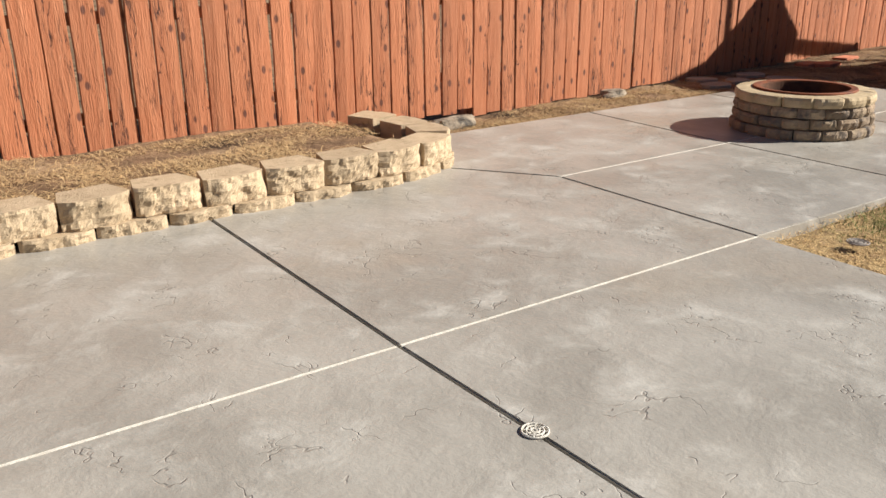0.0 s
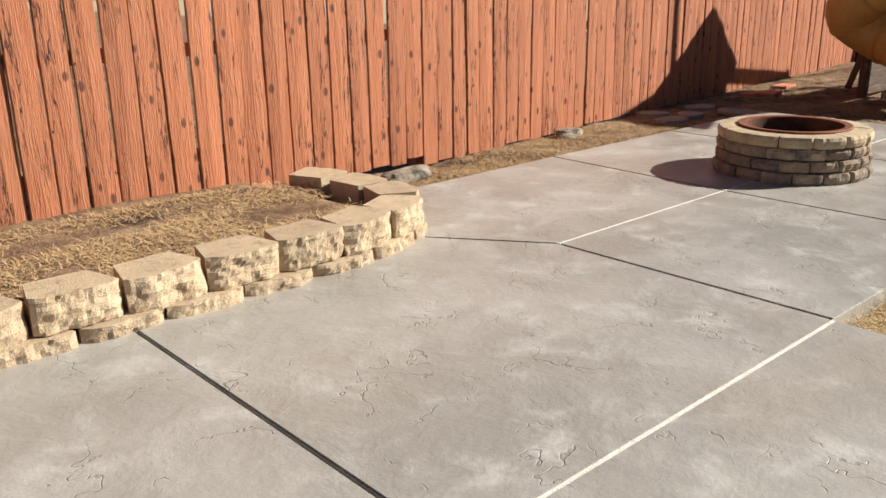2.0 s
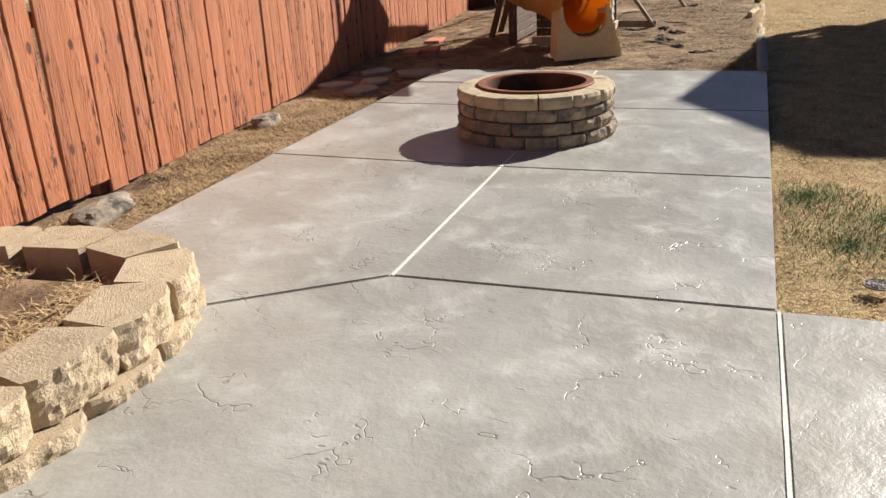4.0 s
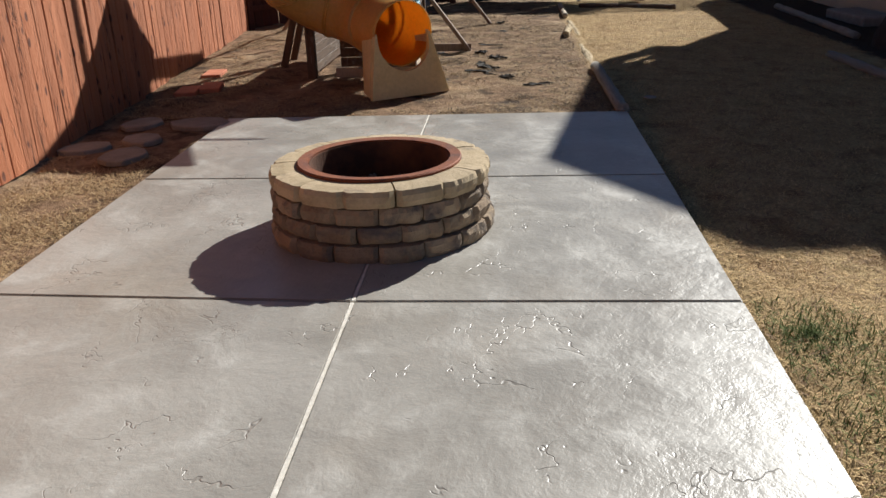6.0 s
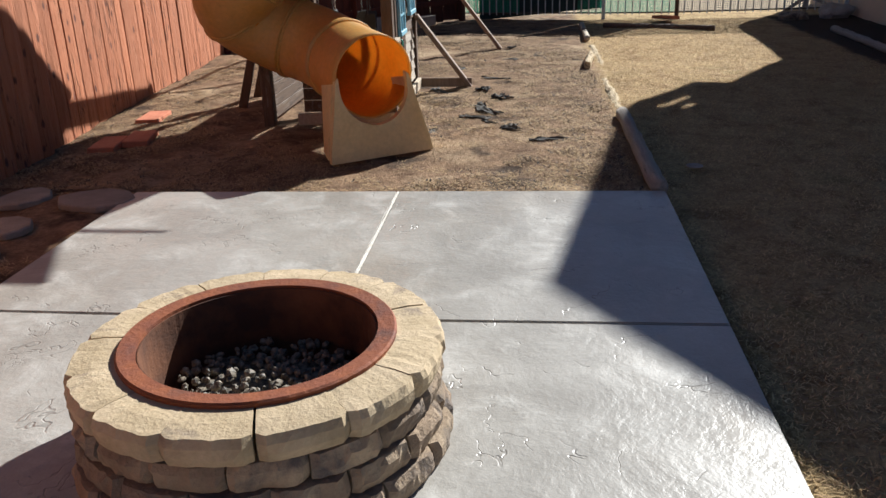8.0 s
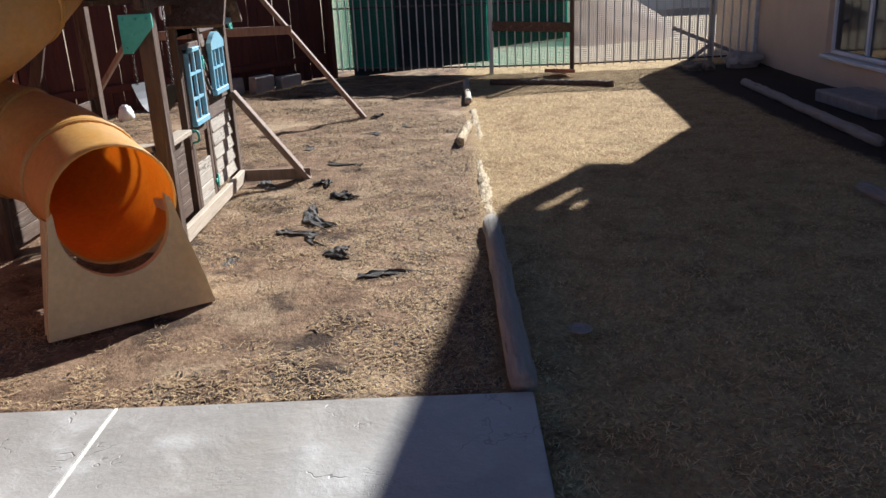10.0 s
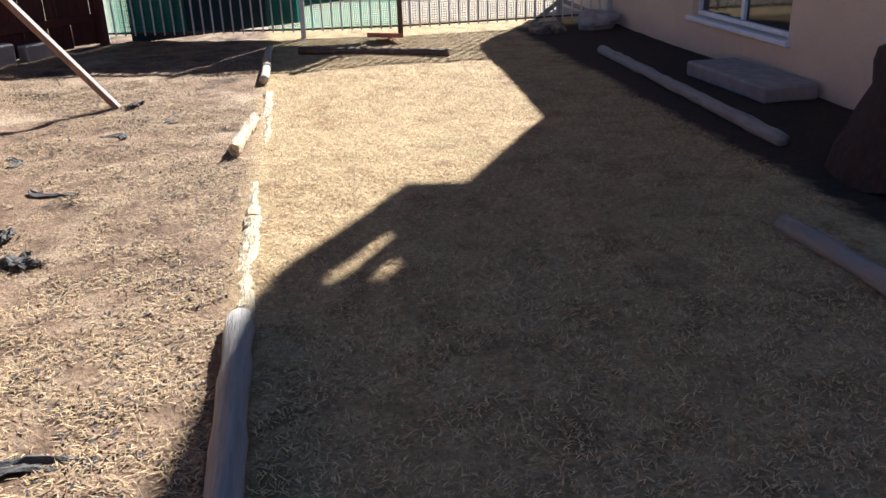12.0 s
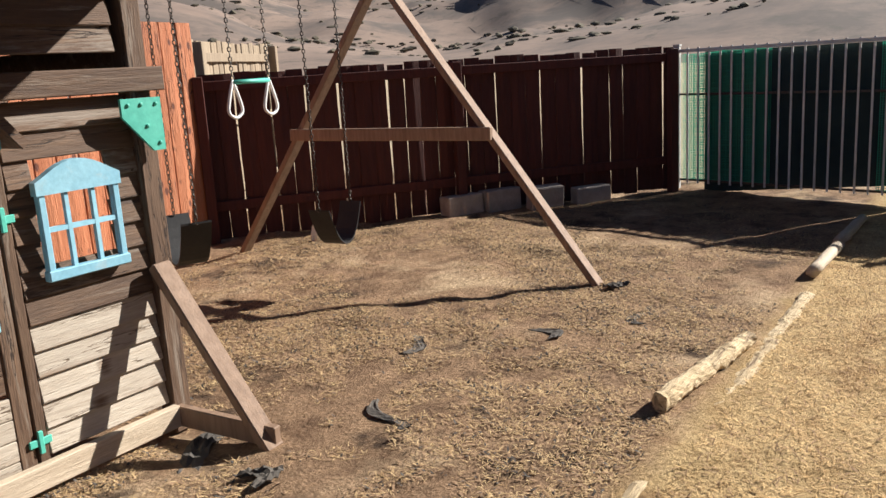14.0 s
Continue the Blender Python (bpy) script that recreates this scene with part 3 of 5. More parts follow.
def iron_fence():
    f = thing("fence_iron", "pale iron bar fence hung with green plastic mesh", "fence", kind="structure")
    corners = [Vector((20.0, 4.90, 0)), Vector((19.42, 2.48, 0)), Vector((19.27, 1.30, 0)), Vector((19.40, -1.42, 0))]
    bm = bmesh.new()
    box(bm, -0.009, -0.009, 0.04, 0.009, 0.009, 1.46)
    bar = mesh_of(bm, "bar", M["iron"])
    for a, b in zip(corners, corners[1:]):
        d = b - a
        k = round(d.length / 0.125)
        for i in range(1, k):
            o = new("bar", bar)
            o.parent = f
            o.location = a + d * (i / k)
        bm = bmesh.new()
        beam(bm, a + Vector((0, 0, 1.43)), b + Vector((0, 0, 1.43)), 0.028, 0.034, 0.003)
        part("rail", bm, M["iron"], f)
        bm = bmesh.new()
        for z in (0.07, 0.98):
            beam(bm, a + Vector((0.012, 0, z)), b + Vector((0.012, 0, z)), 0.02, 0.022, 0.003)
        part("rail", bm, M["chain"], f, label="dark lower rail")
    for c in corners:
        bm = bmesh.new()
        box(bm, c.x - 0.03, c.y - 0.03, -0.1, c.x + 0.03, c.y + 0.03, 1.48, bevel=0.005)
        box(bm, c.x - 0.036, c.y - 0.036, 1.48, c.x + 0.036, c.y + 0.036, 1.50)
        part("post", bm, M["wood_dark_up"] if abs(c.y - 1.3) < 0.1 else M["iron"], f)
    bm = bmesh.new()
    beam(bm, (19.40, 2.46, 0.66), (19.24, 1.32, 0.60), 0.03, 0.14)
    part("plank", bm, M["wood_dark"], f, label="brown wooden plank tied across the gate")

    def at(s, z, off=0.03):
        """A point along the fence at y = s."""
        for a, b in zip(corners, corners[1:]):
            if b.y <= s <= a.y:
                q = a + (b - a) * ((a.y - s) / (a.y - b.y))
                return Vector((q.x + off, s, z))
        return Vector((19.4, s, z))

    def lattice(y0, y1, z0, z1, cell, off, sag):
        bm = bmesh.new()
        k = round((y1 - y0) / cell)
        for i in range(k + 1):
            s = y0 + (y1 - y0) * i / k
            top = z1 + sag * math.sin(s * 5)
            w = 0.0032
            q = [at(s - w, z0, off), at(s + w, z0, off), at(s + w, top, off), at(s - w, top, off)]
            bm.faces.new([bm.verts.new(v) for v in q])
        r = round((z1 - z0) / cell)
        for j in range(r + 1):
            z = z0 + (z1 - z0) * j / r
            w = 0.0032
            prev = None
            for i in range(0, k + 1, 4):
                s = y0 + (y1 - y0) * i / k
                zz = z + sag * math.sin(s * 5) * (z - z0) / (z1 - z0)
                cur = (bm.verts.new(at(s, zz - w, off)), bm.verts.new(at(s, zz + w, off)))
                if prev:
                    bm.faces.new((prev[0], cur[0], cur[1], prev[1]))
                prev = cur
        return bm
    part("netting", lattice(4.05, 4.80, 0.06, 1.40, 0.028, 0.025, 0.01), M["mesh"], f, label="green plastic garden netting")
    part("netting", lattice(3.9, 4.86, 0.06, 1.41, 0.018, 0.05, 0.02), M["mesh"], f, label="green plastic garden netting")
    part("netting", lattice(1.32, 2.9, 0.06, 1.40, 0.022, 0.025, 0.015), M["mesh"], f, label="green plastic garden netting")
    part("netting", lattice(-1.35, 1.28, 0.06, 1.40, 0.030, 0.025, 0.01), M["iron"], f, label="pale wire mesh")
    bm = bmesh.new()
    # The first stretch overruns the cloth's end to darken the netting's background.
    for y0, y1, zb in ((2.50, 4.6, 0.15), (1.36, 2.44, 0.45)):
        prev = None
        for i in range(25):
            s = y0 + (y1 - y0) * i / 24
            o = 0.075 + 0.015 * math.sin(s * 23)
            cur = (bm.verts.new(at(s, zb - 0.1 * i / 24 * (y1 - y0), o)), bm.verts.new(at(s, 1.41, o)))
            if prev:
                bm.faces.new((prev[0], cur[0], cur[1], prev[1]))
            prev = cur
    sh = part("shade_cloth", bm, M["tarp"], f, label="dark shade cloth tied behind the bars")
    so = sh.modifiers.new("thick", "SOLIDIFY"); so.thickness = 0.003
    return f


iron_fence()


# ---- house ----
def house():
    h = thing("house", "tan stucco house with low gable roof", "house", kind="structure")
    W = -1.45
    opening = [(15.25, 17.05, 0.32, 1.5), (13.35, 13.95, 0.55, 1.5)]
    bm = bmesh.new()
    # wall with its window openings
    xs = [11.9, 13.35, 13.95, 15.25, 17.05, 18.3]
    for x0, x1 in zip(xs, xs[1:]):
        o = [q for q in opening if abs(q[0] - x0) < 0.01]
        if o:
            box(bm, x0, W - 0.2, -0.2, x1, W, o[0][2])
            box(bm, x0, W - 0.2, o[0][3], x1, W, 4.0)
        else:
            box(bm, x0, W - 0.2, -0.2, x1, W, 4.0)
    box(bm, 11.9, -9.0, -0.2, 12.1, W - 0.2, 4.0)
    box(bm, 18.1, -9.0, -0.2, 18.3, W - 0.2, 4.0)
    part("wall", bm, M["stucco"], h)
    bm = bmesh.new()
    prism(bm, [(12.3, 4.0), (17.15, 4.0), (17.15, 4.70), (15.5, 5.22), (12.6, 4.25)], 0.2, Matrix(((1, 0, 0, 0), (0, 0, -1, W + 0.0), (0, 1, 0, 0), (0, 0, 0, 1))))
    part("gable", bm, M["stucco"], h)
    # Carried unseen past the fence, its top sloped to fit the lawn shadow.
    bm = bmesh.new()
    prism(bm, [(18.3, -0.2), (21.4, -0.2), (21.4, 2.26), (18.3, 2.58)], 0.2, Matrix(((1, 0, 0, 0), (0, 0, -1, W), (0, 1, 0, 0), (0, 0, 0, 1))))
    part("wall", bm, M["stucco"], h, label="low tan stucco side wall")
    for s, (ex, ez) in ((-1, (12.45, 4.25)), (1, (18.3, 4.53))):
        bm = bmesh.new()
        d = Vector((ex - 15.5, 0, ez - 5.36))
        nrm = Vector((-d.z, 0, d.x)).normalized() * 0.12
        if nrm.z > 0:
            nrm = -nrm
        p = [Vector((15.5, 0, 5.36)), Vector((ex, 0, ez)), Vector((ex, 0, ez)) + nrm, Vector((15.5, 0, 5.36)) + nrm]
        v0 = [bm.verts.new((q.x, -1.1, q.z)) for q in p]
        v1 = [bm.verts.new((q.x, -9.0, q.z)) for q in p]
        bm.faces.new(v0); bm.faces.new(v1[::-1])
        for i in range(4):
            j = (i + 1) % 4
            bm.faces.new((v0[i], v1[i], v1[j], v0[j]))
        part("roof", bm, M["roof"], h)
    # unseen eave bracket at the roof's corner, two gaps shaping the lawn's shadow
    bm = bmesh.new()
    for q in ((17.0, 3.55, 17.47, 4.76), (17.47, 3.55, 17.66, 3.78), (17.47, 4.03, 17.66, 4.66), (17.66, 3.55, 17.82, 4.64),
              (17.82, 3.55, 18.0, 3.76), (17.82, 4.26, 18.0, 4.58), (18.0, 3.55, 18.37, 4.46)):
        box(bm, q[0], -1.16, q[1], q[2], -1.10, q[3])
    prism(bm, [(17.3, 3.02), (17.76, 3.13), (18.31, 3.5), (18.36, 3.549), (17.3, 3.549)], 0.06, Matrix.Translation((0, -1.16, 0)) @ Matrix(((1, 0, 0, 0), (0, 0, 1, 0), (0, 1, 0, 0), (0, 0, 0, 1))))
    part("bracket", bm, M["wood_dark"], h)
    # Unseen plain walls, added to close the house and bounce light.
    bm = bmesh.new()
    box(bm, -8, -9.2, -0.2, 11.9, -9.0, 3.0)
    box(bm, 12.1, -9.2, -0.2, 18.1, -9.0, 4.0)
    part("wall", bm, M["stucco"], h)
    for i, (x0, x1, z0, z1) in enumerate(opening):
        win = new("window_%d" % (i + 1))
        win.parent = h
        tagged(win, kind="structure")
        bm = bmesh.new()
        for q in ((x0, z0, x1, z0 + 0.05), (x0, z1 - 0.05, x1, z1), (x0, z0 + 0.05, x0 + 0.05, z1 - 0.05), (x1 - 0.05, z0 + 0.05, x1, z1 - 0.05),
                  ((x0 + x1) / 2 - 0.03, z0 + 0.05, (x0 + x1) / 2 + 0.03, z1 - 0.05)):
            box(bm, q[0] + 0.002, W - 0.12, q[1] + 0.002, q[2] - 0.002, W - 0.06, q[3] - 0.002, bevel=0.004)
        part("frame", bm, M["frame_w"], win)
        bm = bmesh.new()
        box(bm, x0 - 0.05, W - 0.05, z0 - 0.05, x1 + 0.05, W + 0.05, z0 - 0.003, bevel=0.006)
        part("sill", bm, M["frame_w"], win)
        bm = bmesh.new()
        box(bm, x0 + 0.05, W - 0.10, z0 + 0.05, x1 - 0.05, W - 0.09, z1 - 0.05)
        part("pane", bm, M["glass"], win)
    return h


house()


# ---- bed soil, border logs ----
def log(name, a, b, r, mat, label, flat=0.85, seed=0.0, group=""):
    bm = bmesh.new()
    a, b = Vector(a), Vector(b)
    k = max(4, int((b - a).length / 0.12))
    rot = "rotten" in name or "split" in name
    k = k * 4 if rot else k
    pts = [(b - a) * i / k for i in range(k + 1)]
    tube(bm, pts, [r * (1 + (0.18 if rot else 0.08) * noise.noise(Vector((i * (1.3 if rot else 0.6), seed, 0)))) for i in range(k + 1)], 14)
    for v in bm.verts:
        v.co.z *= flat
    rough(bm, r * (0.28 if rot else 0.2), 9, seed)
    rough(bm, r * (0.2 if rot else 0.12), 60, seed + 3)
    ob = part(name, bm, mat, smooth=not rot)
    ob.location = a
    return tagged(ob, label, "log", group)


log("landscape_timber", (9.53, 2.87, 0.005), (11.74, 2.885, 0.0), 0.055, M["wood_grey"], "grey weathered timber edging the lawn", seed=1)
log("rotten_timber", (11.80, 2.875, -0.045), (13.0, 2.885, -0.045), 0.05, M["wood_rot"], "rotten yellow timber sunk in the lawn edge", flat=0.6, seed=2, group="rotten edging")
log("rotten_timber", (13.05, 2.885, -0.055), (14.1, 2.90, -0.055), 0.045, M["wood_rot"], "rotten yellow timber sunk in the lawn edge", flat=0.6, seed=3, group="rotten edging")
log("rotten_timber", (14.3, 2.84, -0.06), (16.3, 2.86, -0.06), 0.045, M["wood_rot"], "rotten yellow timber sunk in the lawn edge", flat=0.6, seed=3, group="rotten edging")
log("split_log", (14.20, 3.04, 0.015), (15.2, 2.93, 0.0), 0.042, M["wood_rot"], "split pale log lying on the dirt", flat=1.0, seed=4)
log("landscape_timber", (16.65, 2.90, 0.0), (17.5, 2.89, -0.01), 0.042, M["wood_trim"], "pale weathered timber edging the lawn", seed=5)
log("landscape_timber", (17.6, 2.90, 0.0), (18.6, 2.88, -0.01), 0.042, M["wood_trim"], "pale weathered timber edging the lawn", seed=6)
log("border_log", (9.2, 0.18, -0.03), (12.2, 0.32, -0.01), 0.055, M["wood_grey"], "grey log bordering the shaded bed", seed=7)
log("border_log", (13.52, -0.44, -0.005), (17.2, -0.55, -0.005), 0.055, M["wood_grey"], "grey log bordering the shaded bed", seed=8)
log("border_log", (17.6, 1.0, -0.01), (18.3, 2.55, -0.01), 0.05, M["wood_dark"], "dark timber before the iron fence", seed=9)


# Unidentified dark thing in the bed, modelled here as a flared stump.
def stump():
    bm = bmesh.new()
    prof = [(0.52, -0.05), (0.44, 0.1), (0.36, 0.28), (0.31, 0.45), (0.29, 0.58), (0.27, 0.66), (0.20, 0.70), (0.0, 0.71)]
    k = 28
    rings = [[bm.verts.new((r * math.cos(2 * math.pi * s / k), r * math.sin(2 * math.pi * s / k), z)) for s in range(k)] for r, z in prof[:-1]]
    for r0, r1 in zip(rings, rings[1:]):
        for s in range(k):
            bm.faces.new((r0[s], r0[(s + 1) % k], r1[(s + 1) % k], r1[s]))
    bm.faces.new(rings[-1])
    rough(bm, 0.06, 4.0)
    ob = part("tree_stump", bm, M["stump"], smooth=True)
    ob.location = (12.78, -0.78, 0)
    ob.scale = (0.88, 0.88, 1.0)
    tagged(ob, "dark brown rounded shape flaring at its foot", "stump")
    bm = bmesh.new()
    box(bm, -0.16, -0.08, -0.05, 0.16, 0.08, 0.12, bevel=0.012)
    b = part("paver_block", bm, M["grey_block"])
    b.location, b.rotation_euler = (12.28, -0.62, 0), (0, 0, 0.6)
    tagged(b, "pale grey concrete block before the dark shape", "block")


stump()


# ---- retaining wall ----
def split_block(w, h, d, seed):
    """A split-faced block: broken front at -y, tapering to the back."""
    bm = bmesh.new()
    nx, nz_ = 20, 9
    g = [[None] * (nz_ + 1) for _ in range(nx + 1)]
    for i in range(nx + 1):
        for j in range(nz_ + 1):
            u, v = i / nx, j / nz_
            x = (u - 0.5) * w
            facet = -d / 2 - 0.012
            e = max(0, abs(u - 0.5) * 2 - 0.55) / 0.45
            y = facet + 0.042 * e * e + 0.026 * noise.noise(Vector((x * 8, v * h * 9, seed))) + 0.014 * noise.noise(Vector((x * 24, v * h * 26, seed + 9))) + 0.009 * noise.noise(Vector((x * 70, v * h * 70, seed + 5)))
            if j in (0, nz_):
                y += 0.004
            g[i][j] = bm.verts.new((x + (0.004 * noise.noise(Vector((v * 9, seed, u))) if 0 < i < nx else 0), y, v * h))
    for i in range(nx):
        for j in range(nz_):
            bm.faces.new((g[i][j], g[i + 1][j], g[i + 1][j + 1], g[i][j + 1]))
    t = 0.36
    bl, br = bm.verts.new((-w * t, d / 2, 0)), bm.verts.new((w * t, d / 2, 0))
    tl, tr = bm.verts.new((-w * t, d / 2, h)), bm.verts.new((w * t, d / 2, h))
    bm.faces.new([g[i][nz_] for i in range(nx + 1)] + [tr, tl])
    bm.faces.new([g[i][0] for i in range(nx, -1, -1)] + [bl, br])
    bm.faces.new([g[0][j] for j in range(nz_, -1, -1)] + [bl, tl])
    bm.faces.new([g[nx][j] for j in range(nz_ + 1)] + [tr, br])
    bm.faces.new((br, bl, tl, tr))
    me = mesh_of(bm, "block", M["block"])
    for k, p in enumerate(me.polygons[:nx * nz_]):
        p.use_smooth = False
    return me


def retaining_wall():
    f = thing("retaining_wall", "curved two-course wall of tan split-face blocks", "garden wall")
    line = [Vector(p) for p in ((-3.0, 5.02, 0), (0.5, 5.02, 0), (1.5, 5.04, 0), (2.6, 5.04, 0), (3.05, 5.06, 0), (3.43, 5.17, 0), (3.64, 5.40, 0), (3.68, 5.72, 0), (3.62, 6.02, 0), (3.52, 6.42, 0))]
    cum = [0.0]
    for a, b in zip(line, line[1:]):
        cum.append(cum[-1] + (b - a).length)

    def at(s):
        s = min(max(s, 0), cum[-1] - 1e-4)
        for i in range(len(line) - 1):
            if s <= cum[i + 1]:
                return line[i] + (line[i + 1] - line[i]) * ((s - cum[i]) / (cum[i + 1] - cum[i]))
    for course, (z, h, w, d, back, s0) in enumerate(((-0.085, 0.15, 0.405, 0.24, 0.0, 0.2), (0.069, 0.168, 0.405, 0.26, 0.045, 0.02))):
        ms = [split_block(w - 0.016, h, d, 3.1 * k + 7 * course) for k in range(5)]
        s, i = s0, 0
        while s < cum[-1]:
            p = at(s)
            t = (at(s + 0.15) - at(s - 0.15)).normalized()
            nrm = Vector((-t.y, t.x, 0))
            o = new("block", ms[i % 5])
            o.parent = f
            q = p + nrm * back
            rnd = random.Random(i * 7 + course)
            o.location = (q.x, q.y, z + rnd.uniform(-0.006, 0.004))
            o.rotation_euler = (rnd.uniform(-0.015, 0.015), rnd.uniform(-0.022, 0.022), math.atan2(t.y, t.x) + rnd.uniform(-0.07, 0.07))
            s += w * (1.0 if s < cum[3] else 0.93)
            i += 1
    return f


retaining_wall()


# ---- fire pit ----
def pit_stone(r0, r1, a, h, seed, cap):
    bm = bmesh.new()
    na = 10
    rings = []
    for i in range(na + 1):
        q = -a / 2 + a * i / na
        col = []
        for rr, z in ((r0, 0), (r1, 0), (r1, h * 0.33), (r1, h * 0.67), (r1, h), ((r0 + r1) / 2, h), (r0, h)):
            r = rr
            if rr == r1:
                e = max(0, abs(i / na - 0.5) * 2 - 0.7) / 0.3
                r = rr * (math.cos(a / 2) / math.cos(q)) * 0.35 + rr * 0.65
                r += (0.005 if cap else 0.012) * noise.noise(Vector((q * 14, z * 26, seed))) + 0.006 * noise.noise(Vector((q * 40, z * 60, seed + 2))) - 0.020 * e * e - (0.012 if z in (0, h) else 0)
            zz = z - (0.006 if rr == r1 and z == h else 0) + (0.003 * noise.noise(Vector((q * 30, r * 20, seed + 4))) if z == h else 0)
            col.append(bm.verts.new((r * math.cos(q), r * math.sin(q), zz)))
        rings.append(col)
    for c0, c1 in zip(rings, rings[1:]):
        for s in range(7):
            t = (s + 1) % 7
            bm.faces.new((c0[s], c0[t], c1[t], c1[s]))
    bm.faces.new(rings[0][::-1]); bm.faces.new(rings[-1])
    return mesh_of(bm, "stone", M["pit_cap"] if cap else M["pit"])


def fire_pit():
    f = thing("fire_pit", "round stacked-stone fire pit with rusty steel ring", "fire pit", (6.83, 4.455, 0))
    f.scale = (1, 1, 0.915)
    courses = [(0.0, 0.100, 0.590, 16, 0.3), (0.100, 0.095, 0.575, 16, 0.12), (0.195, 0.095, 0.568, 16, 0.32), (0.290, 0.098, 0.572, 14, 0.05)]
    for c, (z, h, r, k, ph) in enumerate(courses):
        a = 2 * math.pi / k
        ms = [pit_stone(0.405, r, a * (0.985 if c == 3 else 0.972), h - 0.004, 5.3 * s + c * 11, c == 3) for s in range(4)]
        for i in range(k):
            o = new("stone", ms[(i * 3 + c) % 4])
            o.parent = f
            rnd = random.Random(i + 40 * c)
            turn = ph + i * a + rnd.uniform(-0.006, 0.006)
            out = rnd.uniform(-0.003, 0.003) if c == 3 else rnd.uniform(-0.010, 0.008)
            o.location = (out * math.cos(turn), out * math.sin(turn), z + rnd.uniform(-0.002, 0.002))
            o.rotation_euler = (0, 0, turn)
    bm = bmesh.new()
    k = 64
    wall = bmesh.new()
    inner = [[wall.verts.new((r * math.cos(2 * math.pi * s / k), r * math.sin(2 * math.pi * s / k), z)) for s in range(k)] for r, z in ((0.362, 0.05), (0.362, 0.387), (0.358, 0.387), (0.354, 0.05))]
    for i in range(4):
        r0, r1 = inner[i], inner[(i + 1) % 4]
        for s in range(k):
            wall.faces.new((r0[s], r0[(s + 1) % k], r1[(s + 1) % k], r1[s]))
    part("liner", wall, M["soot_shade"], f, label="sooty inner wall of the ring, its shade put into the colour")
    prof = [(0.363, 0.30), (0.366, 0.398), (0.418, 0.402), (0.424, 0.396), (0.424, 0.384), (0.395, 0.380), (0.372, 0.375), (0.368, 0.30)]
    rings = [[bm.verts.new((r * math.cos(2 * math.pi * s / k), r * math.sin(2 * math.pi * s / k), z)) for s in range(k)] for r, z in prof]
    for i in range(len(prof)):
        r0, r1 = rings[i], rings[(i + 1) % len(prof)]
        for s in range(k):
            bm.faces.new((r0[s], r0[(s + 1) % k], r1[(s + 1) % k], r1[s]))
    part("ring", bm, M["rust"], f, label="rusty brown steel fire ring")
    bm = bmesh.new()
    rnd = random.Random(4)
    for i in range(420):
        q, r = rnd.uniform(0, 6.28), 0.34 * math.sqrt(rnd.random())
        s = rnd.uniform(0.008, 0.024)
        m = Matrix.Translation((r * math.cos(q), r * math.sin(q), 0.17 + rnd.uniform(-0.01, 0.015) + 0.03 * math.exp(-8 * r))) @ Euler((rnd.random() * 3, rnd.random() * 3, rnd.random() * 3)).to_matrix().to_4x4()
        bmesh.ops.create_icosphere(bm, subdivisions=1, radius=s, matrix=m @ Matrix.Diagonal((1, rnd.uniform(0.5, 1), rnd.uniform(0.4, 0.8), 1)))
    box(bm, -0.33, -0.33, 0.10, 0.33, 0.33, 0.15)
    for v in bm.verts:
        q = math.hypot(v.co.x, v.co.y)
        if q > 0.355:
            v.co.x *= 0.355 / q; v.co.y *= 0.355 / q
    tagged(part("gravel", bm, M["ash"], f, label="ash and crushed glass gravel"), kind="stuff")


fire_pit()


# ---- tube slide ----
def curve_points(keys, k):
    """Catmull-Rom through keys."""
    P = [Vector(p) for p in keys]
    P = [P[0] * 2 - P[1]] + P + [P[-1] * 2 - P[-2]]
    out = []
    for i in range(1, len(P) - 2):
        for j in range(k):
            t = j / k
            a, b, c, d = P[i - 1:i + 3]
            out.append(0.5 * (2 * b + (c - a) * t + (2 * a - 5 * b + 4 * c - d) * t * t + (3 * b - a - 3 * c + d) * t ** 3))
    return out + [P[-2]]


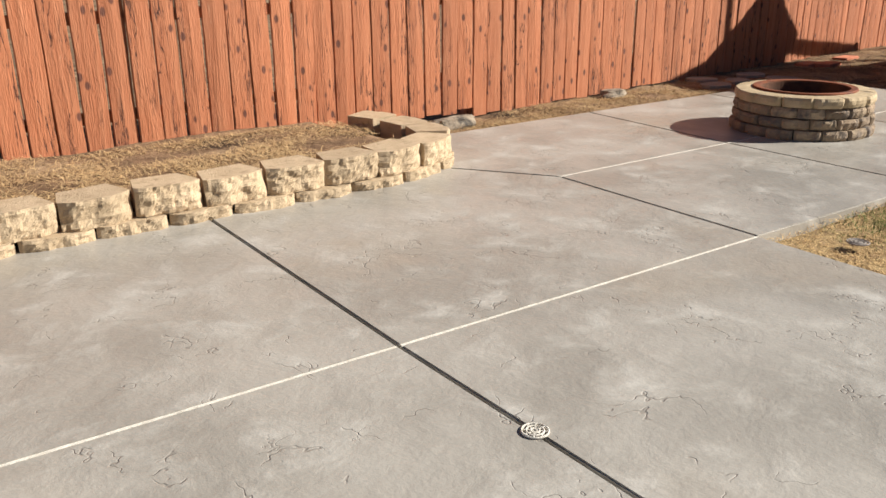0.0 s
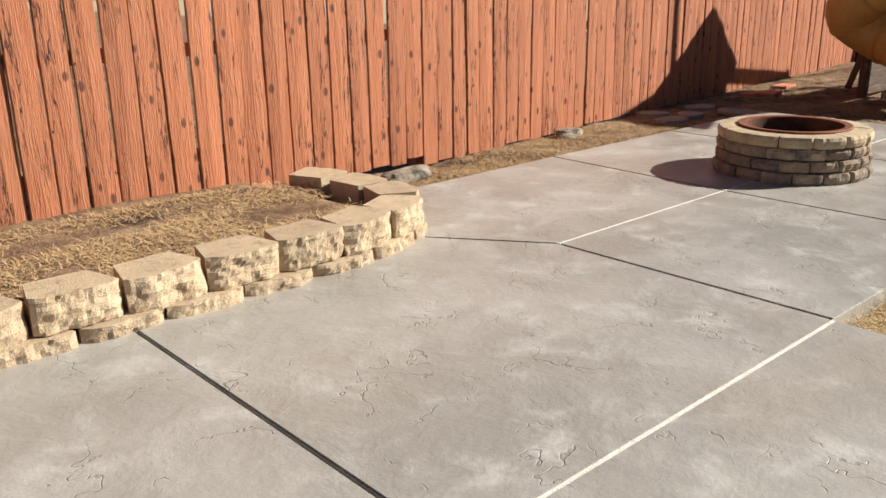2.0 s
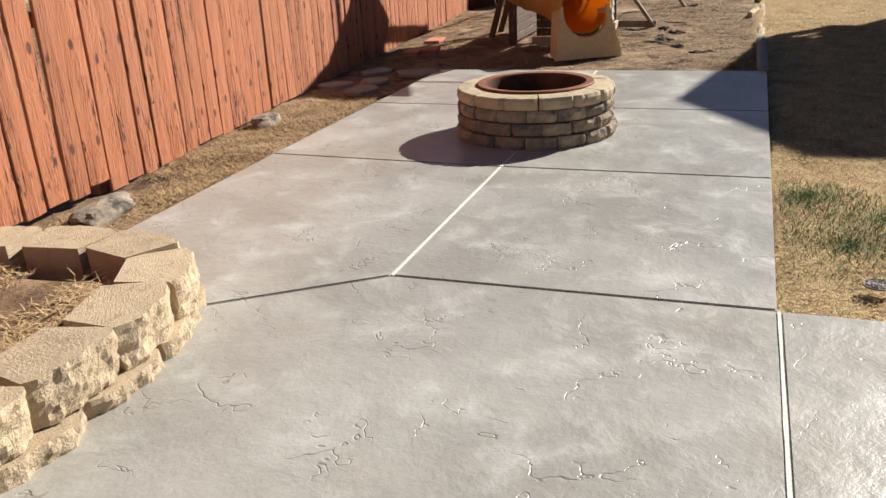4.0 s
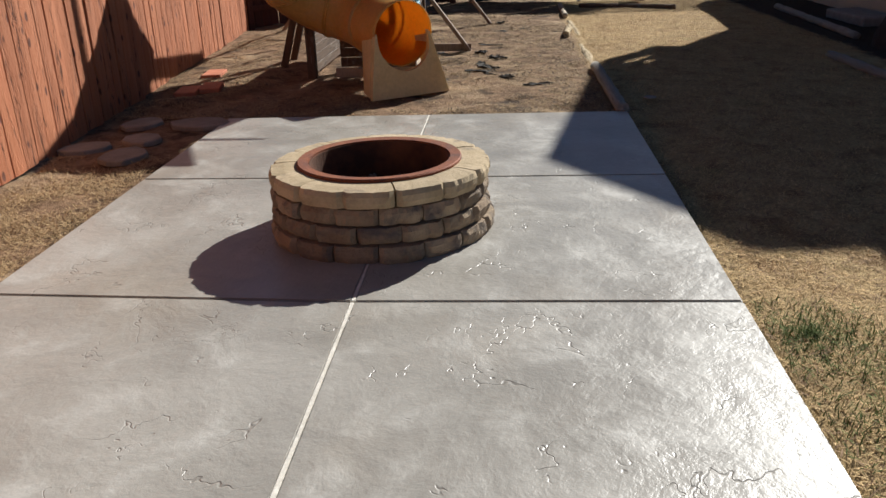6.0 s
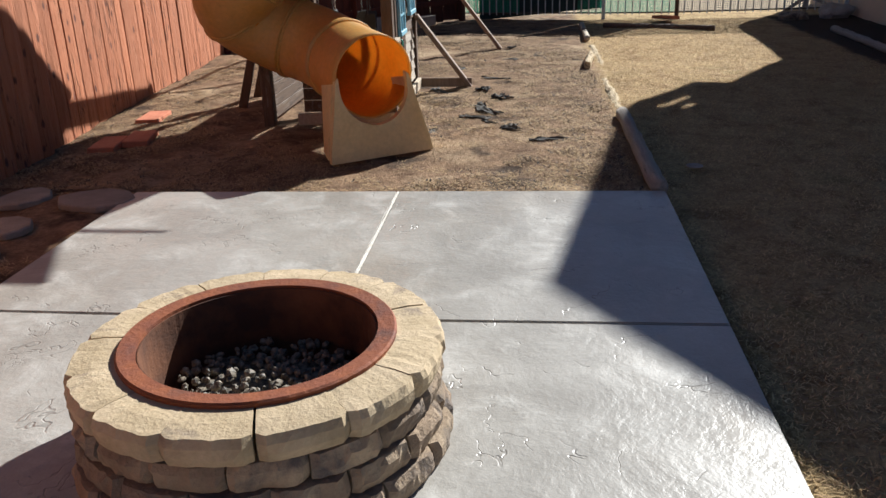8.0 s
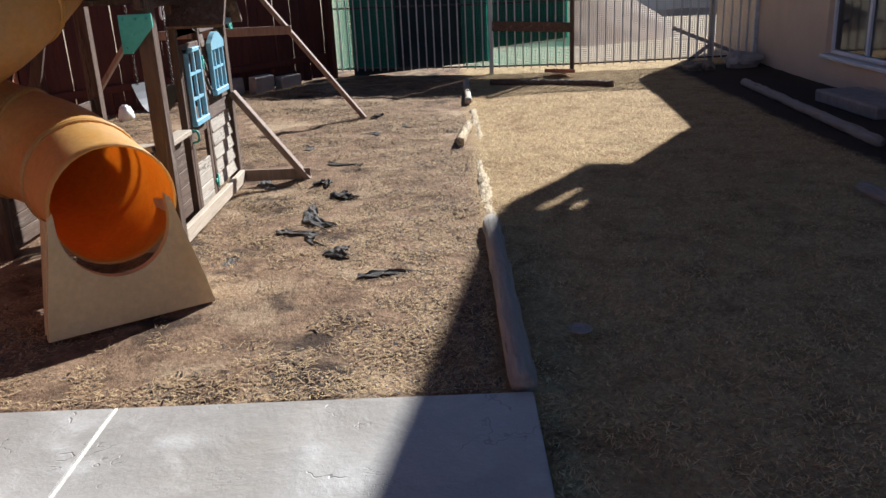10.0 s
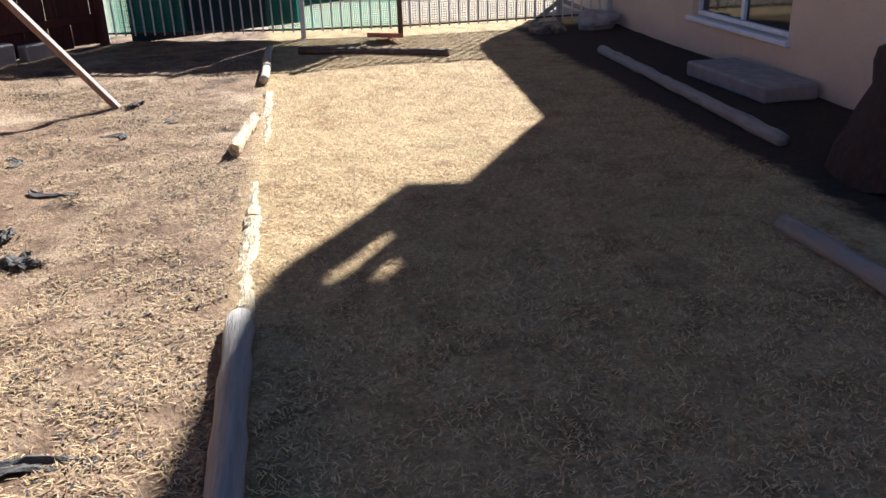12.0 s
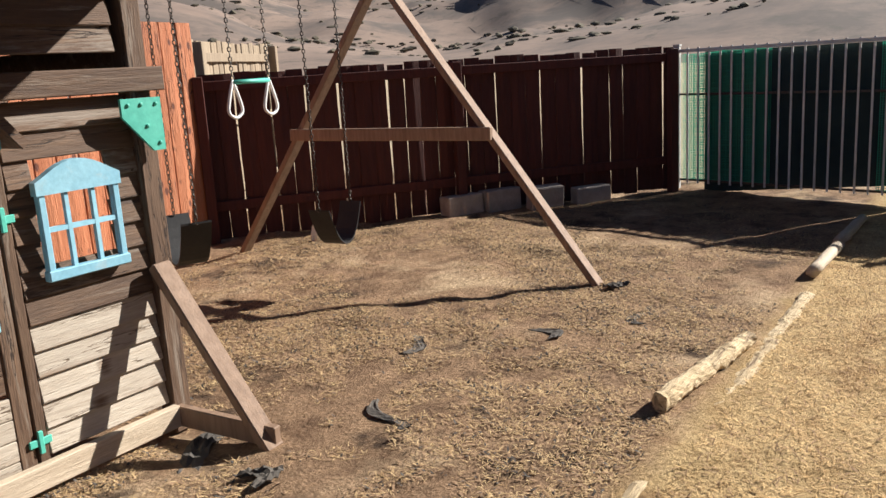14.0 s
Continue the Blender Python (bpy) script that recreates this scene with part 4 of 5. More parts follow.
def slide():
    f = thing("tube_slide", "faded yellow plastic spiral tube slide", "slide")
    keys = [(10.54, 4.76, 0.53), (10.84, 4.98, 0.57), (11.14, 5.27, 0.66), (11.22, 5.66, 0.80), (11.05, 5.90, 1.02), (10.88, 5.72, 1.24), (10.98, 5.42, 1.45), (11.30, 5.35, 1.62), (11.65, 5.4, 1.70)]
    pts = curve_points(keys, 7)
    bm = bmesh.new()
    tube(bm, pts, 0.305, 32, caps=False)
    o = part("tube", bm, [M["slide"], M["slide_in"]], f, smooth=True)
    so = o.modifiers.new("thick", "SOLIDIFY"); so.thickness, so.offset, so.material_offset = 0.012, -1, 1
    for i in (9, 18, 27, 36, 45):
        bm = bmesh.new()
        d = (pts[i + 1] - pts[i - 1]).normalized()
        u = d.orthogonal().normalized()
        w = d.cross(u)
        for off in (-0.012, 0.012):
            tube(bm, [pts[i] + d * off + (u * math.cos(q) + w * math.sin(q)) * 0.308 for q in [2 * math.pi * s / 40 for s in range(40)]], 0.011, 6, closed=True)
        part("flange", bm, M["slide"], f, smooth=True)
    # exit lip facing the patio
    n = Vector((-0.83, -0.56, 0)).normalized()
    side = Vector((n.y, -n.x, 0))
    up = (Vector((0, 0, 1)) - n * 0.22).normalized()
    m = Matrix((side, up, n)).transposed().to_4x4()
    m.translation = (10.44, 4.72, -0.02)
    outer = [(-0.40, 0.0), (0.40, 0.0), (0.38, 0.12), (0.33, 0.34), (0.285, 0.56), (0.262, 0.585)]
    notch = [(0.262 * math.cos(q), 0.50 + 0.27 * math.sin(q)) for q in [-math.pi * s / 16 for s in range(17)]]
    bm = bmesh.new()
    prism(bm, outer + notch[0:] + [(-0.262, 0.585), (-0.285, 0.56), (-0.33, 0.34), (-0.38, 0.12)], 0.05, m)
    bmesh.ops.bevel(bm, geom=[e for e in bm.edges if len(e.link_faces) == 2 and e.calc_face_angle() > 0.9], offset=0.014, segments=2, affect="EDGES")
    part("lip", bm, M["slide_lip"], f, label="pale yellow moulded slide exit")
    for sx in (-1, 1):
        bm = bmesh.new()
        q = [m @ Vector(p) for p in ((sx * 0.39, 0.02, 0.0), (sx * 0.28, 0.54, 0.0), (sx * 0.27, 0.5, -0.25), (sx * 0.33, 0.02, -0.25))]
        bm.faces.new([bm.verts.new(p) for p in q])
        o = part("wing", bm, M["slide_lip"], f)
        so = o.modifiers.new("thick", "SOLIDIFY"); so.thickness = 0.015
    return f


slide()


# ---- playhouse tower ----
def arch(x0, x1, z, rise, k=10):
    return [(x1 + (x0 - x1) * i / k, z + rise * math.sin(math.pi * i / k)) for i in range(k + 1)]


FRONT = Matrix(((1, 0, 0, 0), (0, 0, 1, 0), (0, 1, 0, 0), (0, 0, 0, 1)))   # outline x, z pushed along y


def play_window(parent, x0, x1, z0, z1, nx, nz_, y, rise, name):
    w = new(name)
    w.parent = parent
    bm = bmesh.new()
    b = 0.028
    box(bm, x0, y, z0, x0 + b, y + 0.03, z1, bevel=0.004)
    box(bm, x1 - b, y, z0, x1, y + 0.03, z1, bevel=0.004)
    box(bm, x0 - 0.006, y - 0.008, z0 - 0.012, x1 + 0.006, y + 0.03, z0 + b, bevel=0.004)
    if rise:
        prism(bm, [(x0 - 0.008, z1 - b - 0.02), (x1 + 0.008, z1 - b - 0.02)] + [(x1 + 0.008, z1)] + arch(x0, x1, z1, rise)[1:-1] + [(x0 - 0.008, z1)], 0.036, Matrix.Translation((0, y - 0.006, 0)) @ FRONT)
    else:
        box(bm, x0, y, z1 - b, x1, y + 0.03, z1, bevel=0.004)
    part("frame", bm, M["blue"], w)
    bm = bmesh.new()
    for i in range(1, nx):
        x = x0 + (x1 - x0) * i / nx
        box(bm, x - 0.008, y + 0.004, z0 + b, x + 0.008, y + 0.024, z1 - b)
    for j in range(1, nz_):
        z = z0 + (z1 - z0) * j / nz_
        box(bm, x0 + b, y + 0.005, z - 0.009, x1 - b, y + 0.025, z + 0.009)
    part("muntin", bm, M["blue"], w)
    return w


def playhouse():
    f = thing("playhouse", "dark-stained wooden playhouse tower with bleached lower siding", "playhouse")
    Y = 4.85
    posts = [(11.49, 4.80), (12.08, Y), (12.58, Y), (13.20, Y), (11.50, 5.86), (13.17, 5.86)]
    for i, (x, y) in enumerate(posts):
        bm = bmesh.new()
        hgt = {1: 1.42, 2: 1.42}.get(i, 2.03)
        w = 0.022 if i in (1, 2) else 0.045
        box(bm, x - w, y - w, -0.05, x + w, y + w, hgt, bevel=0.005)
        part("post", bm, M["wood_dark_up"], f)
    for a, b, h in (((11.42, 4.79), (13.16, 4.79), 0.095), ((11.45, 4.80), (11.45, 5.6), 0.095)):
        bm = bmesh.new()
        beam(bm, (*a, h / 2 - 0.01), (*b, h / 2 - 0.01), 0.04, h)
        part("ground_board", bm, M["wood_trim"], f, label="pale weathered ground board")

    def siding(x0, x1, z0, z1, y, pale_to, holes=()):
        z = z0
        while z < z1 - 0.02:
            spans = [(x0, x1)]
            for hx0, hx1, hz0, hz1 in holes:
                if z + 0.09 > hz0 + 0.02 and z < hz1 - 0.02:
                    spans = [(x0, hx0), (hx1, x1)]
            for a, b in spans:
                bm = bmesh.new()
                m = Matrix.Translation((0, y, z)) @ Matrix.Rotation(radians(-9), 4, "X")
                box(bm, a, -0.012, 0, b, 0.004, 0.108, m, 0.003)
                part("siding_board", bm, M["wood_pale"] if z < pale_to else M["wood_dark"], f, label="bleached grey siding board" if z < pale_to else "")
            z += 0.100
    siding(12.605, 13.15, 0.09, 1.40, 4.835, 0.56, [(12.705, 13.01, 0.77, 1.15)])
    siding(11.54, 13.12, 1.56, 2.0, 4.835, 0)
    play_window(f, 12.69, 13.025, 0.755, 1.11, 3, 2, 4.785, 0.07, "window")
    # door
    d = new("door")
    d.parent = f
    bm = bmesh.new()
    for q in ((12.115, 0.03, 12.180, 1.145), (12.490, 0.03, 12.550, 1.145)):
        box(bm, q[0], 4.83, q[1], q[2], 4.855, q[3], bevel=0.003)
    for z0, z1 in ((1.10, 1.145), (0.545, 0.612)):
        box(bm, 12.181, 4.831, z0, 12.489, 4.856, z1, bevel=0.003)
    part("stile", bm, M["wood_dark_up"], d)
    for i in range(4):
        bm = bmesh.new()
        box(bm, 12.181, 4.832, 0.03 + i * 0.082, 12.489, 4.850, 0.03 + i * 0.082 + 0.079, bevel=0.003)
        part("door_board", bm, M["wood_pale"], d)
    play_window(f, 12.172, 12.478, 0.625, 1.115, 2, 3, 4.80, 0, "door_window")
    for z in (0.14, 0.98):
        bm = bmesh.new()
        box(bm, 12.525, 4.820, z, 12.615, 4.829, z + 0.03, bevel=0.003)
        box(bm, 12.560, 4.815, z - 0.03, 12.580, 4.827, z + 0.06, bevel=0.003)
        part("hinge", bm, M["teal"], d, label="teal green hinge")
    bm = bmesh.new()
    tube(bm, curve_points([(12.130, 4.83, 0.60), (12.130, 4.79, 0.585), (12.130, 4.79, 0.53), (12.130, 4.83, 0.515)], 4), 0.008, 8)
    part("handle", bm, M["teal"], d, smooth=True, label="teal green door handle")
    # arched header
    bm = bmesh.new()
    prism(bm, [(12.105, 1.32), (12.105, 1.20)] + arch(12.555, 12.12, 1.20, 0.05)[::-1] + [(12.555, 1.32)], 0.03, Matrix.Translation((0, 4.83, 0)) @ FRONT)
    part("header", bm, M["wood_dark"], f)
    bm = bmesh.new()
    box(bm, 12.105, 4.835, 1.320, 12.555, 4.86, 1.41)
    part("header", bm, M["wood_dark"], f)
    # porch gable
    for s in (-1, 1):
        bm = bmesh.new()
        a, b = Vector((12.265, 0, 1.545)), Vector((12.265 + s * 0.24, 0, 1.255))
        dv = (b - a).normalized()
        nv = Vector((0, 1, 0)).cross(dv)
        if nv.z < 0:
            nv = -nv
        p = [a, b, b + nv * 0.028, a + nv * 0.028 + Vector((0, 0, 0.012))]
        v0 = [bm.verts.new((q.x, 4.50, q.z)) for q in p]
        v1 = [bm.verts.new((q.x, 4.86, q.z)) for q in p]
        bm.faces.new(v0); bm.faces.new(v1[::-1])
        for i in range(4):
            j = (i + 1) % 4
            bm.faces.new((v0[i], v1[i], v1[j], v0[j]))
        part("porch_roof", bm, M["wood_dark"], f)
    bm = bmesh.new()
    box(bm, 12.09, 4.56, 1.255, 12.47, 4.60, 1.292, bevel=0.004)
    prism(bm, [(12.37, 1.292)] + arch(12.19, 12.37, 1.292, 0.09, 14)[1:-1] + [(12.19, 1.292)], 0.02, Matrix.Translation((0, 4.57, 0)) @ FRONT)
    for q in (-0.9, 0, 0.9):
        m = Matrix.Translation((12.28, 4.575, 1.30)) @ Matrix.Rotation(q, 4, "Y")
        box(bm, -0.016, 0, 0.08, 0.016, 0.015, 0.185 if q == 0 else 0.15, m)
    part("sunburst", bm, M["blue"], f, label="sky-blue sunburst panel")
    # overhead beam, brackets, side walls, deck, upper walls, roof
    bm = bmesh.new()
    box(bm, 11.40, 4.78, 1.405, 13.30, 4.82, 1.50, bevel=0.004)
    part("beam", bm, M["wood_dark"], f)
    bm = bmesh.new()
    box(bm, 11.54, 4.86, 1.43, 13.13, 5.855, 1.46)
    part("deck", bm, M["wood_dark"], f)
    for x in (11.47, 13.19):
        z = 1.50
        while z < 2.0:
            bm = bmesh.new()
            box(bm, x - 0.01, 4.88, z, x + 0.01, 5.85, z + 0.095, bevel=0.003)
            part("siding_board", bm, M["wood_dark"], f)
            z += 0.1
    z = 0.09
    while z < 0.5:
        for q in ((11.54, 4.84, 11.97, 4.86), (11.485, 4.88, 11.505, 5.55)):
            bm = bmesh.new()
            box(bm, q[0], q[1], z, q[2], q[3], z + 0.095, bevel=0.003)
            part("siding_board", bm, M["wood_dark"], f)
        z += 0.1
    for q in ((11.53, 4.78, 11.98, 4.88), (11.44, 4.86, 11.56, 5.55)):
        bm = bmesh.new()
        box(bm, q[0], q[1], 0.60, q[2], q[3], 0.632, bevel=0.004)
        part("ledge", bm, M["wood_trim"], f)
    plate = [(13.06, 1.38), (13.245, 1.38), (13.245, 1.17), (13.19, 1.17), (13.06, 1.31)]
    for m in (Matrix.Translation((0, 4.752, 0)) @ FRONT, Matrix(((0, 0, 1, 11.415), (1, 0, 0, -8.32), (0, 1, 0, 0.0), (0, 0, 0, 1)))):
        bm = bmesh.new()
        prism(bm, plate, 0.014, m)
        for bx, bz in ((13.09, 1.355), (13.15, 1.355), (13.22, 1.355), (13.22, 1.20), (13.17, 1.27)):
            bmesh.ops.create_uvsphere(bm, u_segments=8, v_segments=5, radius=0.009, matrix=m @ Matrix.Translation((bx, bz, 0.0)))
        part("bracket", bm, M["teal"], f, label="teal green corner bracket with bolts")
    # Unseen roof and gables, drawn forward so their shadow reaches fence and patio.
    for s in (-1, 1):
        bm = bmesh.new()
        a, b = Vector((12.52, 0, 2.68)), Vector((12.52 + s * 0.95, 0, 2.02))
        v0 = [bm.verts.new((q.x, 3.85, q.z + o)) for q, o in ((a, 0), (b, 0), (b, 0.03), (a, 0.03))]
        v1 = [bm.verts.new((q.x, 5.92, q.z + o)) for q, o in ((a, 0), (b, 0), (b, 0.03), (a, 0.03))]
        bm.faces.new(v0); bm.faces.new(v1[::-1])
        for i in range(4):
            j = (i + 1) % 4
            bm.faces.new((v0[i], v1[i], v1[j], v0[j]))
        part("roof", bm, M["wood_dark"], f)
    # Unseen slab, added to widen the tower's shade over the patio edge.
    bm = bmesh.new()
    beam(bm, (12.52, 4.40, 2.73), (11.33, 4.40, 2.38), 1.1, 0.03, 0.004)
    part("canopy", bm, M["wood_dark"], f)
    for y in (4.84, 5.86):
        bm = bmesh.new()
        prism(bm, [(11.66, 2.04), (13.38, 2.04), (12.52, 2.65)], 0.03, Matrix.Translation((0, y, 0)) @ FRONT)
        part("gable", bm, M["wood_dark"], f)
    z = 1.47
    while z < 2.0:
        bm = bmesh.new()
        box(bm, 11.56, 5.862, z, 13.12, 5.882, z + 0.097, bevel=0.003)
        part("siding_board", bm, M["wood_dark"], f)
        z += 0.1
    # Unseen tall post, added for the upright shadow band on the north fence.
    bm = bmesh.new()
    box(bm, 12.02, 5.45, 1.465, 12.12, 5.53, 3.7, bevel=0.005)
    part("mast", bm, M["wood_dark_up"], f)
    # Low boards added behind the door opening to keep it dark.
    z = 0.0
    while z < 0.62:
        bm = bmesh.new()
        box(bm, 11.56, 5.862, z, 13.12, 5.882, z + 0.097, bevel=0.003)
        part("siding_board", bm, M["wood_dark"], f)
        z += 0.1
    # ladder at the back
    for x in (12.3, 12.75):
        bm = bmesh.new()
        beam(bm, (x, 6.38, -0.03), (x, 5.93, 1.45), 0.035, 0.08)
        part("ladder_rail", bm, M["wood_dark_up"], f)
    return f


playhouse()


# ---- swing set ----
def swing_set():
    f = thing("swing_set", "brown timber swing set beside the playhouse", "swing set")
    top = Vector((15.93, 5.68, 2.12))
    for name, a, b in (("leg", (15.96, 4.07, -0.03), (15.90, 5.75, 2.20)), ("leg", (15.90, 7.30, -0.03), (15.96, 5.60, 2.20))):
        bm = bmesh.new()
        beam(bm, a, b, 0.045, 0.095, 0.006, up=(1, 0, 0))
        part(name, bm, M["leg"], f)
    bm = bmesh.new()
    beam(bm, (15.88, 4.78, 0.97), (15.88, 6.60, 0.97), 0.04, 0.09, 0.005)
    part("crossbar", bm, M["leg"], f)
    bm = bmesh.new()
    beam(bm, (13.0, 5.68, 2.14), (16.05, 5.68, 2.14), 0.09, 0.14, 0.006)
    part("beam", bm, M["leg"], f)
    # brace at the playhouse corner
    bm = bmesh.new()
    beam(bm, (13.20, 4.27, -0.03), (13.17, 4.80, 0.70), 0.045, 0.09, 0.006, up=(1, 0, 0))
    part("brace", bm, M["leg"], f)
    bm = bmesh.new()
    beam(bm, (13.17, 4.80, 0.035), (13.22, 4.26, 0.02), 0.04, 0.09, 0.005)
    part("foot", bm, M["leg"], f)
    return f


swing_set()


def chain(bm, a, b, link=0.034):
    a, b = Vector(a), Vector(b)
    d = b - a
    k = int(d.length / (link * 0.78))
    z = d.normalized()
    x = z.orthogonal().normalized()
    y = z.cross(x)
    for i in range(k):
        c = a + d * ((i + 0.5) / k)
        u = x if i % 2 else y
        pts = [c + z * (math.cos(q) * link / 2) + u * (math.sin(q) * link * 0.28) for q in [math.pi * s / 3 for s in range(6)]]
        tube(bm, pts, 0.0035, 4, closed=True)


def swing(x, y, turn, zseat, group="swings"):
    f = thing("swing", "black rubber strap swing on dark chains", "swing", (x, y, 0), group)
    f.rotation_euler = (0, 0, turn)
    bm = bmesh.new()
    n = 14
    rows = []
    for i in range(n + 1):
        u = i / n * 2 - 1
        xx, zz = 0.19 * u, zseat + 0.25 * abs(u) ** 2.2
        rows.append([bm.verts.new((xx, w, zz + t)) for w, t in ((-0.085, 0), (0.085, 0), (0.085, 0.012), (-0.085, 0.012))])
    for r0, r1 in zip(rows, rows[1:]):
        for s in range(4):
            bm.faces.new((r0[s], r0[(s + 1) % 4], r1[(s + 1) % 4], r1[s]))
    bm.faces.new(rows[0][::-1]); bm.faces.new(rows[-1])
    part("seat", bm, M["black"], f, smooth=False)
    for s in (-1, 1):
        bm = bmesh.new()
        chain(bm, (0.19 * s, 0, zseat + 0.25), (0.20 * s, 0, 2.07))
        part("chain", bm, M["chain"], f)
    return f


swing(15.28, 5.68, 0.12, 0.29)
swing(14.03, 5.68, 1.2, 0.43)


def trapeze():
    f = thing("trapeze_bar", "teal trapeze bar with white ring handles on chains", "trapeze", (14.635, 5.68, 0))
    bm = bmesh.new()
    tube(bm, [(-0.145, 0, 1.41), (0.145, 0, 1.41)], 0.014, 10)
    part("bar", bm, M["teal"], f, smooth=True)
    for s in (-1, 1):
        x = 0.145 * s
        bm = bmesh.new()
        pts = curve_points([(x, 0, 1.42), (x - 0.036, 0, 1.32), (x - 0.052, 0, 1.24), (x, 0, 1.205), (x + 0.052, 0, 1.24), (x + 0.036, 0, 1.32), (x, 0, 1.42)], 4)
        tube(bm, pts[:-1], 0.0095, 8, closed=True)
        part("ring", bm, M["white"], f, smooth=True)
        bm = bmesh.new()
        chain(bm, (x, 0, 1.42), (x, 0, 2.07))
        part("chain", bm, M["chain"], f)


trapeze()


# ---- loose stones, blocks and clods ----
def stone(name, loc, size, mat, label, cat, seed, turn=0.0, flat=False, group=""):
    bm = bmesh.new()
    if flat:
        k = 9
        rnd = random.Random(seed)
        prism(bm, [(size[0] / 2 * math.cos(6.283 * i / k) * rnd.uniform(0.85, 1.1), size[1] / 2 * math.sin(6.283 * i / k) * rnd.uniform(0.85, 1.1)) for i in range(k)], size[2], Matrix())
        bmesh.ops.bevel(bm, geom=[e for e in bm.edges], offset=0.008, segments=1, affect="EDGES")
    else:
        bmesh.ops.create_icosphere(bm, subdivisions=3, radius=0.5)
        for v in bm.verts:
            c = v.co
            q = max(abs(c.x), abs(c.y), abs(c.z)) / 0.5
            c *= 1 + 0.35 * (1 / max(q, 0.6) - 1)
            c += c * 0.35 * noise.noise(c * 2.3 + Vector((seed, 0, 0))) + c * 0.12 * noise.noise(c * 7 + Vector((seed, 3, 0)))
            c.x *= size[0]; c.y *= size[1]; c.z *= size[2]
    ob = part(name, bm, mat)
    ob.location = loc
    ob.rotation_euler = (0, 0, turn)
    return tagged(ob, label, cat, group)


stone("rock", (4.55, 6.48, 0.0), (0.50, 0.20, 0.13), M["rock"], "flat grey rock at the foot of the fence", "rock", 1, 0.1)
stone("rock", (6.9, 6.78, 0.0), (0.34, 0.2, 0.12), M["rock"], "flat grey rock at the foot of the fence", "rock", 2, 0.2)
for i, (x, y, sx) in enumerate(((8.35, 6.55, 0.42), (8.85, 6.62, 0.38), (9.35, 6.35, 0.5), (8.6, 6.95, 0.4), (9.4, 6.85, 0.4))):
    stone("flagstone", (x, y, -0.04), (sx, sx * 0.8, 0.045), M["flag"], "grey flagstone set in the dirt", "flagstone", 20 + i, i * 0.7, True, "flagstones by the patio")
for x, y, r in ((11.75, 7.02, 0.1), (10.75, 6.95, 0.15), (10.95, 6.78, 0.2)):
    bm = bmesh.new()
    box(bm, -0.2, -0.1, 0, 0.2, 0.1, 0.05, bevel=0.006)
    o = part("paving_brick", bm, M["brick"])
    o.location, o.rotation_euler = (x, y, -0.025), (0, 0, r)
    tagged(o, "red paving brick lying on the dirt", "brick", "loose bricks")
def scrap(x, y, sx, sy, sz, turn, seed):
    """A crumpled torn strip of black weed cloth."""
    bm = bmesh.new()
    bmesh.ops.create_grid(bm, x_segments=12, y_segments=6, size=0.5)
    rnd = random.Random(seed)
    for v in list(bm.verts):
        c = v.co.copy()
        edge = 1 - 0.45 * abs(noise.noise(Vector((c.x * 3, seed, 0)))) - 0.3 * abs(c.x)
        z = sz * 0.45 * (0.25 + 1.1 * abs(noise.noise(Vector((c.x * 3.5, c.y * 4, seed)))) + 0.5 * noise.noise(Vector((c.x * 9, c.y * 9, seed))))
        v.co = Vector((c.x * sx, c.y * sy * 1.3 * edge + 0.04 * math.sin(c.x * 5 + seed), max(0.004, z)))
    o = part("cloth_scrap", bm, M["clod"])
    so = o.modifiers.new("thick", "SOLIDIFY"); so.thickness = 0.003
    o.location, o.rotation_euler = (x, y, ground_z(x, y)), (0, 0, turn)
    return tagged(o, "torn black weed cloth half buried in dirt", "weed cloth", "cloth scraps")


for i, q in enumerate(((12.62, 3.93, 0.17, 0.12, 0.10, 0.4), (12.98, 4.12, 0.14, 0.10, 0.08, 1.2), (12.05, 4.05, 0.45, 0.10, 0.06, 0.5), (11.75, 4.12, 0.30, 0.08, 0.05, 0.8), (11.25, 4.45, 0.22, 0.07, 0.04, 0.4),
                       (13.65, 4.05, 0.35, 0.05, 0.03, 0.9), (10.95, 3.45, 0.42, 0.07, 0.06, 1.6), (11.3, 3.8, 0.18, 0.10, 0.07, 0.3), (14.5, 4.5, 0.3, 0.06, 0.03, 0.2), (15.92, 3.93, 0.14, 0.08, 0.08, 0.2),
                       (13.05, 4.55, 0.5, 0.09, 0.05, 0.3), (12.35, 4.15, 0.5, 0.04, 0.03, 0.35), (11.55, 3.95, 0.55, 0.03, 0.03, 0.6), (14.9, 3.9, 0.18, 0.07, 0.03, 1.0), (15.4, 3.6, 0.22, 0.06, 0.03, 0.6))):
    scrap(*q, 3.7 * i + 1)
for x, y, tx, tz, sz in ((17.92, 6.36, 0.45, -0.25, (0.4, 0.19, 0.145)), (18.27, 6.13, 0.45, -0.2, (0.4, 0.19, 0.155)), (18.5, 5.75, 0.6, 0.3, (0.36, 0.15, 0.16)), (18.95, 5.45, 0.6, 0.0, (0.4, 0.15, 0.12))):
    bm = bmesh.new()
    box(bm, -sz[0] / 2, -sz[1] / 2, 0, sz[0] / 2, sz[1] / 2, sz[2] * 1.5, bevel=0.012)
    o = part("concrete_block", bm, M["grey_block"])
    o.location, o.rotation_euler = (x, y, -0.04), (tz * 0.3, 0, -tx)
    tagged(o, "grey concrete block leaning by the fence", "block", "blocks along the fence")
bm = bmesh.new()
prism(bm, [(-0.13, 0), (0.13, 0), (0.15, 0.12), (0.06, 0.26), (-0.05, 0.28), (-0.12, 0.15)], 0.14, Matrix.Rotation(radians(90), 4, "X"))
